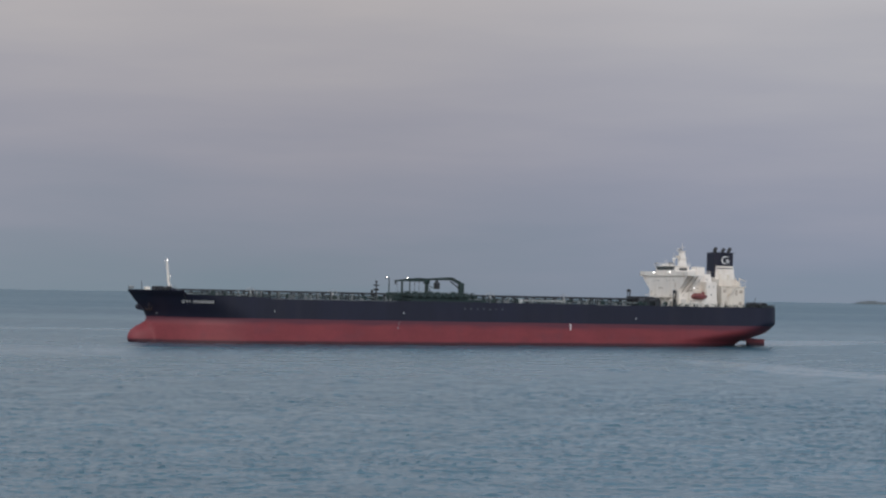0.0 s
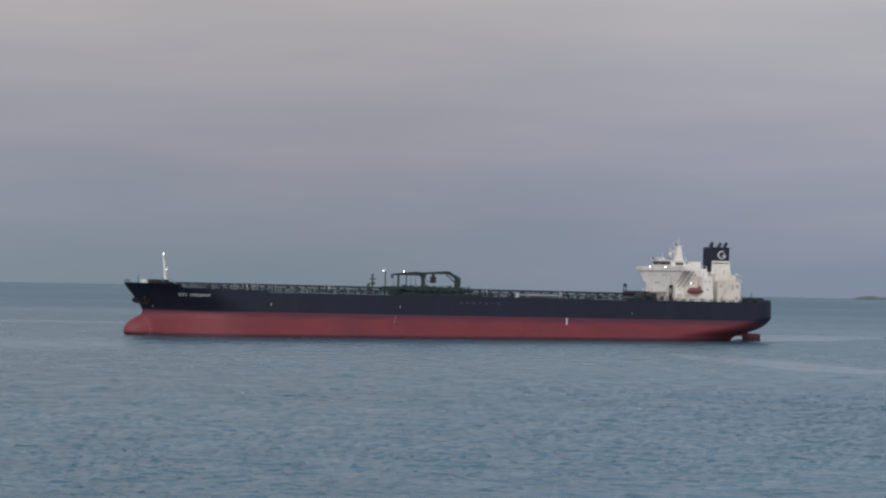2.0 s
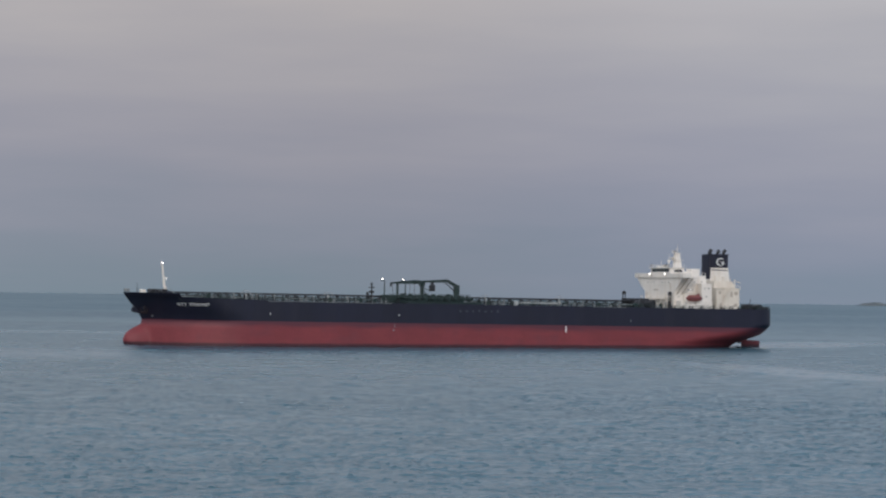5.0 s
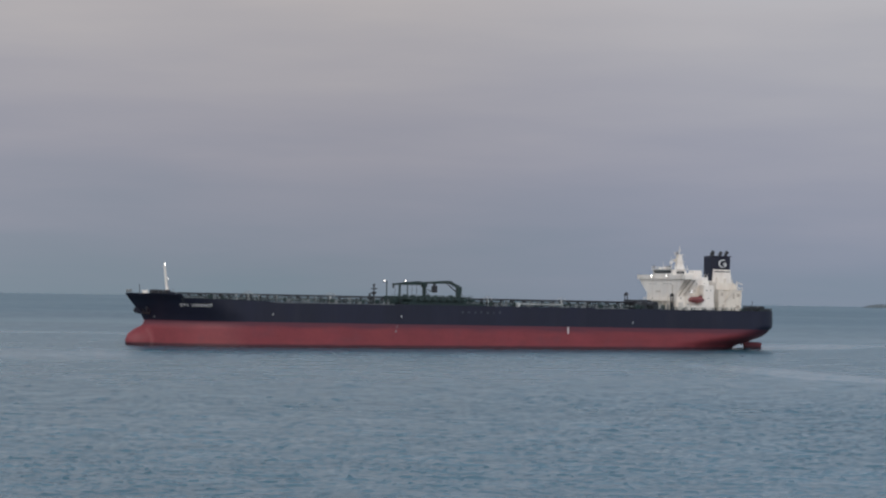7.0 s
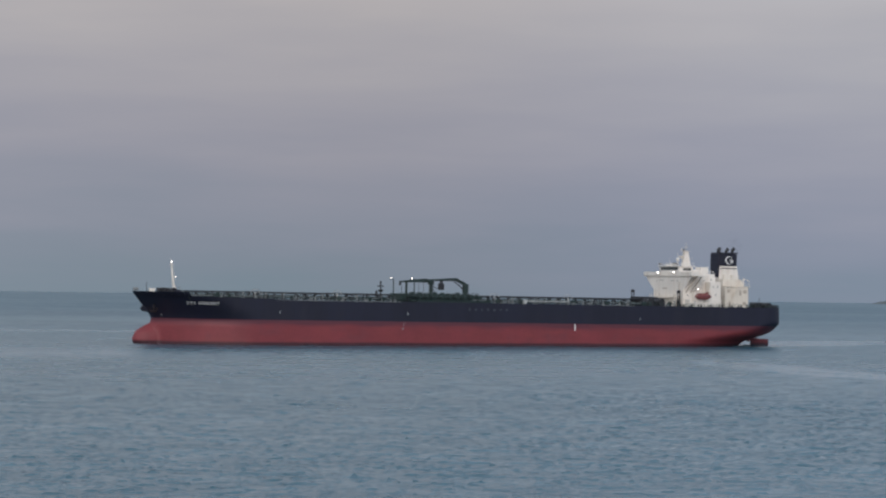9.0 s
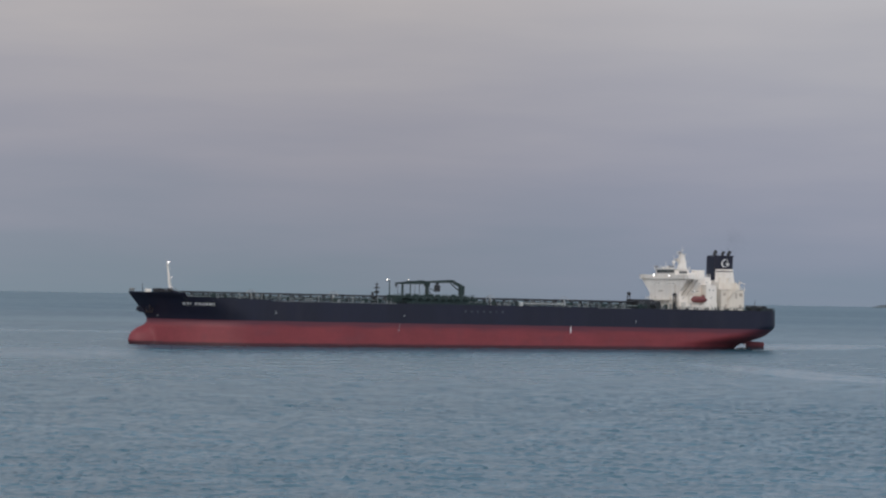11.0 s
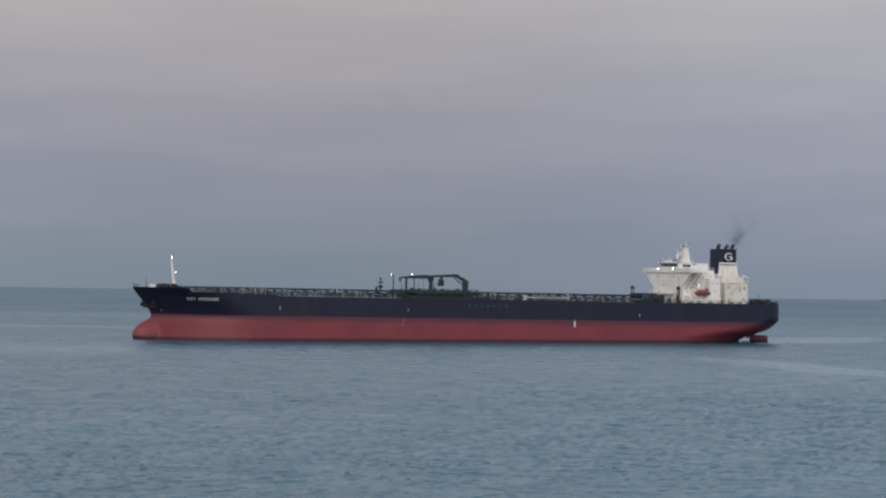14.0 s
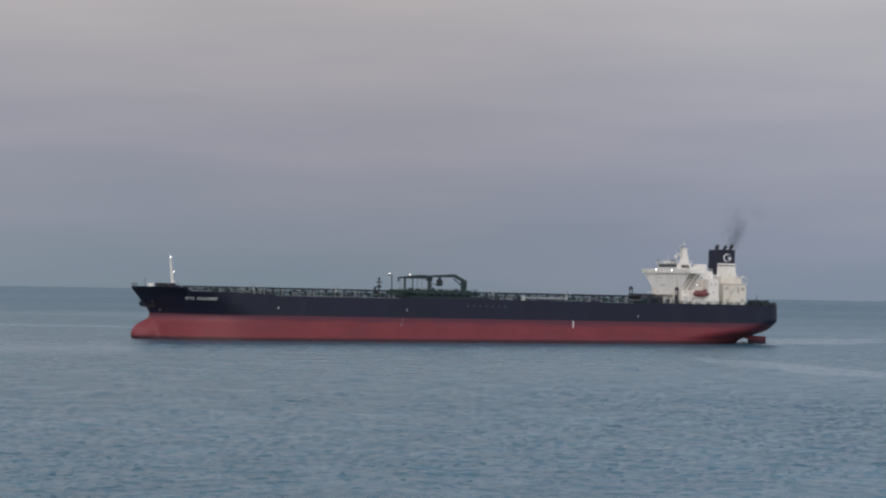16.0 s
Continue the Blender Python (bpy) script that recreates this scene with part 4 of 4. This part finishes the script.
def make_lifeboat():
    x0, y0, z0 = -89.9, 19.2, 18.9
    bm = B()
    bmesh.ops.create_uvsphere(bm, u_segments=24, v_segments=14, radius=1.0)
    for v in bm.verts:
        c = v.co
        full = [math.copysign(abs(k) ** 0.62, k) for k in (c.x, c.y, c.z)]
        pinch = 1 - 0.35 * abs(full[0]) ** 3
        v.co = Vector((x0 + full[0] * 3.3, y0 + full[1] * 1.35 * pinch, z0 + full[2] * (0.85 if c.z > 0 else 1.2 * pinch)))
    boat = part("lifeboat", bm, M_ORANGE, ship, "dull red enclosed lifeboat in its davits", smooth=True)
    part("lifeboat_cabin", box(B(), x0 - 2.2, x0 + 2.4, y0 - 0.8, y0 + 0.8, z0 + 0.6, z0 + 1.2, 0.25), M_ORANGE, boat)
    part("conning_hatch", box(B(), x0 - 2.4, x0 - 1.2, y0 - 0.5, y0 + 0.5, z0 + 1.1, z0 + 1.75, 0.2), M_ORANGE, boat)
    part("fender_strip", box(B(), x0 - 3.0, x0 + 3.0, y0 + 1.2, y0 + 1.5, z0 - 0.15, z0 + 0.1, 0.08), M_RED, boat)
    for dx in (-2.7, 2.7):
        bm = B()
        box(bm, x0 + dx - 0.22, x0 + dx + 0.22, 15.8, 16.4, 14.9, 20.9, 0.06)
        tube(bm, (x0 + dx, 16.2, 20.8), (x0 + dx, 19.4, 21.5), 0.22, n=8)
        tube(bm, (x0 + dx, 16.2, 17.8), (x0 + dx, 18.6, 17.3), 0.2, n=8)
        davit = part("davit", bm, M_CREAM, ship, "white lifeboat davit")
        part("boat_fall", tube(B(), (x0 + dx, 19.2, 21.4), (x0 + dx, 19.2, 19.6), 0.06, n=5), M_CREAM, davit)
    part("davit_beam", box(B(), x0 - 3.0, x0 + 3.0, 16.3, 16.6, 20.5, 20.9, 0.05), M_CREAM, ship)
    part("boat_deck_house", box(B(), -95.2, -86.6, 15.85, 19.6, 14.9, 16.7, 0.1), M_WHITE, ship)
    make_floodlight(-88.3, 18.4, 21.9, 0.16)


make_lifeboat()


def make_casing():
    casing = part("engine_casing", box(B(), -115.2, -105.0, -9.8, 9.8, 14.9, 22.8, 0.15), M_CREAM, ship, "weathered white engine casing behind the accommodation")
    part("casing_ledge", box(B(), -115.5, -104.8, -10.1, 10.1, 22.8, 23.0), M_CREAM, casing)
    bm = prism(B(), [(-114.4, 23.0), (-105.1, 23.0), (-105.3, 25.7), (-112.6, 25.7), (-113.6, 25.1)], -7.6, 7.6)
    upper = part("upper_casing", bm, M_CREAM, ship, "weathered white upper casing with a sloped after edge")
    bm = prism(B(), [(-114.7, 25.6), (-106.0, 25.6), (-106.4, 30.75), (-113.9, 30.75)], -3.1, 3.1)
    fun = part("funnel", bm, M_WHITE, ship, "black-topped funnel with a white emblem on a white base")
    part("funnel_top", box(B(), -114.0, -106.3, -3.0, 3.0, 30.75, 35.8, 0.3), M_NAVY, fun, "black funnel upper casing")
    part("funnel_front", box(B(), -106.4, -105.6, -2.9, 2.9, 26.4, 35.6, 0.1), M_NAVY, fun)
    part("funnel_cap", box(B(), -114.4, -105.9, -3.2, 3.2, 35.7, 35.95, 0.05), M_NAVY, fun)
    part("funnel_stripe", box(B(), -113.7, -106.6, 3.08, 3.14, 29.7, 30.05), M_NAVY, fun)
    for x, y, r, top in ((-106.9, 0.8, 0.68, 37.3), (-110.3, 1.0, 0.62, 37.1), (-113.0, 1.0, 0.66, 37.3)):
        bm = B()
        tube(bm, (x, y, 35.7), (x, y, top - 0.5), r * 0.85, n=12)
        tube(bm, (x + 0.15, y, top - 0.8), (x - 0.75, y, top + 0.35), r, n=12)
        part("exhaust_pipe", bm, M_BLACK, fun, "sooty exhaust pipe")
    part("exhaust_pipe", tube(B(), (-108.4, -0.6, 35.7), (-108.4, -0.6, 36.9), 0.28), M_BLACK, fun)
    # emblem: a crescent open aft, with a small barred lobe in its mouth
    cx, cz, y = -110.5, 33.0, 3.0
    bm, n = B(), 28
    rim = []
    for i in range(n + 1):
        a = radians(40 + 260 * i / n)
        taper = math.sin(math.pi * i / n) ** 0.7
        ro, ri = 1.65, 1.65 - 0.10 - 0.38 * taper
        rim.append([(cx - math.cos(a) * r * 1.06, cz + math.sin(a) * r * 0.92) for r in (ro, ri)])
    front = [[bm.verts.new((x, y + 0.07, z)) for x, z in pr] for pr in rim]
    back = [[bm.verts.new((x, y - 0.05, z)) for x, z in pr] for pr in rim]
    for i in range(n):
        bm.faces.new((front[i][0], front[i + 1][0], front[i + 1][1], front[i][1]))
        for k in (0, 1):
            bm.faces.new((front[i][k], front[i + 1][k], back[i + 1][k], back[i][k]))
    part("funnel_emblem", bm, M_MARK, fun, "white crescent emblem")
    for k, (xa, xb) in enumerate(((-1.55, -0.05), (-1.75, -0.45), (-1.5, -0.7))):
        part("emblem_bar", prism(B(), [(cx + xa, cz - 0.15 - k * 0.5), (cx + xb, cz - 0.15 - k * 0.5), (cx + xb - 0.1, cz + 0.2 - k * 0.5), (cx + xa - 0.1, cz + 0.2 - k * 0.5)], y - 0.05, y + 0.06), M_MARK, fun)
    # rails, doors, vents and pipes on the casing
    rail_run("casing_rail", (-115.3, 9.9, 23.0), (-105.0, 9.9, 23.0), 1.05, M_CREAM, casing)
    rail_run("casing_rail", (-112.4, 7.4, 25.7), (-105.5, 7.4, 25.7), 1.0, M_CREAM, upper)
    for x, z in ((-107.0, 16.3), (-111.6, 20.6)):
        part("casing_door", box(B(), x - 0.45, x + 0.45, 9.8, 9.87, z - 1.0, z + 1.0, 0.03), M_BRACKET, casing)
    part("casing_step", box(B(), -115.3, -104.9, -9.92, 9.92, 18.7, 18.85), M_CREAM, casing)
    stair_flight(-107.6, -111.0, 9.95, 18.85, 22.9, casing)
    for x, z, w in ((-113.6, 21.0, 0.7), (-106.4, 21.2, 0.5), (-113.4, 16.6, 0.6)):
        bm = box(B(), x - w, x + w, 9.78, 9.86, z - 0.6, z + 0.6)
        for k in range(5):
            box(bm, x - w, x + w, 9.84, 9.92, z - 0.5 + k * 0.24, z - 0.42 + k * 0.24)
        part("louvre_vent", bm, M_BRACKET, casing)
    for x, r, hgt in ((-110.5, 0.6, 1.4), (-107.0, 0.5, 1.7)):
        bm = tube(B(), (x, 5.4, 25.7), (x, 5.4, 25.7 + hgt), r, n=12)
        tube(bm, (x, 5.4, 25.7 + hgt), (x, 5.4, 26.0 + hgt), r * 1.4, r, n=12)
        part("casing_vent", bm, M_CREAM, upper)
    bm = tube(B(), (-113.6, 8.6, 23.0), (-113.6, 8.6, 26.2), 0.22, n=8)
    tube(bm, (-113.6, 8.6, 26.0), (-116.0, 9.0, 25.0), 0.14, n=8)
    part("provision_crane", bm, M_CREAM, casing)
    part("stair_tower", box(B(), -116.6, -115.2, 2.0, 6.5, 14.9, 21.0, 0.1), M_WHITE, ship)


make_casing()
# the whole superstructure stands a little farther aft
for ob in ship.children:
    if ob not in fitted_before:
        ob.location.x -= 0.4


# ---- dark reflection behind the rudder, shaped as a ridge ----
def make_reflection_ridge():
    """Low ridge of sea water, added for the stern's dark reflection behind the rudder."""
    bm = B()
    rng = random.Random(12)
    n, w = 44, 8
    grid = []
    for i in range(n + 1):
        u = i / n
        hgt = 1.0 * (1 - u) ** 0.7 * min(1, u * 6 + 0.5)
        row = []
        for j in range(w + 1):
            v = j / w * 2 - 1
            z = hgt * (1 - v * v) * rng.uniform(0.6, 1.15) - 0.12
            row.append(bm.verts.new((-118.0 - u * 22, v * (1.4 + 2.0 * u) + rng.uniform(-0.2, 0.2), z)))
        grid.append(row)
    for i in range(n):
        for j in range(w):
            bm.faces.new((grid[i][j], grid[i + 1][j], grid[i + 1][j + 1], grid[i][j + 1]))
    return tagged(part("stern_reflection_ridge", bm, M_SEA, smooth=True), "dark water ridge standing in for the stern's reflection", "wake", kind="stuff")


reflection_ridge = make_reflection_ridge()


# ---- smoke ----
smoke = new("exhaust_smoke")
tagged(smoke, "thin dark exhaust smoke drifting from the funnel", "smoke")
PUFFS = []


def make_puffs():
    """Clumps of fine soot flakes, thickest in the middle, that drift apart."""
    rng = random.Random(3)
    base = []
    for spread, n in ((0.50, 42), (0.75, 58), (1.05, 74), (1.4, 92)):
        verts, faces = [], []
        for i in range(n):
            p = Vector((rng.gauss(0, spread), rng.gauss(0, spread), rng.gauss(0, spread * 1.15)))
            a = Vector((rng.uniform(-1, 1), rng.uniform(-1, 1), rng.uniform(-1, 1))).normalized() * rng.uniform(0.035, 0.07)
            d = a.orthogonal() * rng.uniform(0.7, 1.2)
            k = len(verts)
            verts += [p + a, p + d, p - a, p - d, p + a.cross(d).normalized() * 0.05]
            faces += [(k, k + 1, k + 4), (k + 1, k + 2, k + 4), (k + 2, k + 3, k + 4), (k + 3, k, k + 4)]
        me = bpy.data.meshes.new("smoke_puff")
        me.from_pydata(verts, [], faces)
        me.materials.append(M_SMOKE)
        base.append(me)
    for i in range(90):
        me = base[(0, 1, 0, 2, 1, 3, 2)[i % 7] if i > 5 else 3]
        ob = tagged(new("smoke_puff", me), kind="stuff")
        ob.parent = smoke
        born = 7.5 + i * 0.6 if i < 6 else 11.0 + (i - 6) * 0.0595
        PUFFS.append((ob, born, rng.gauss(0, 0.8), rng.gauss(0, 0.8), rng.uniform(0.75, 1.2), rng.uniform(0, 360)))


make_puffs()


def motions():
    # the ship gathers way and turns slowly to port
    def at(t):
        return pose(5.82 - 0.64 * (t - 14.5), 920.78 + 0.06 * (t - 14.5), 0.3, 0, -0.27, 204.0 + 0.056 * (t - 11.0))
    rows = [(0.0, at(0)), (8.0, at(8)), (16.0, at(16))]
    walk(ship, rows)
    walk(smoke, rows)
    walk(reflection_ridge, rows)
    walk(sea, [(0.0, pose(0, 0, 0)), (8.0, pose(-2.6, -4.5, 0)), (16.0, pose(-5.2, -9, 0))])
    # each puff waits inside the funnel, leaves the after pipe and drifts up and aft
    for ob, born, a, b, k, turn in PUFFS:
        steps = [(0.0, 0.0)] + [(born + d, d) for d in (0.0, 0.4, 0.9, 1.6, 2.6, 4.0, 6.0) if 0 < born + d < 16.0]
        if born < 16.0:
            steps.append((16.0, 16.0 - born))
        prs = []
        for t, d in steps:
            if d <= 0:
                m = pose(-111.2, 0.6, 33.0, 0, 0, turn)
            else:
                rise = 2.9 * d ** 0.85 * k
                aft = (3.4 * (1 - math.exp(-d / 0.9)) - 0.35 * max(0, d - 2.0)) * k
                sp = d ** 0.9 * 0.85
                m = pose(-113.0 - aft + a * sp, 1.2 + b * sp, 36.6 + rise + 0.4 * sp * b, 0, 12 * d, turn + 14 * d)
            prs.append((t, m))
        walk(ob, prs)


motions()
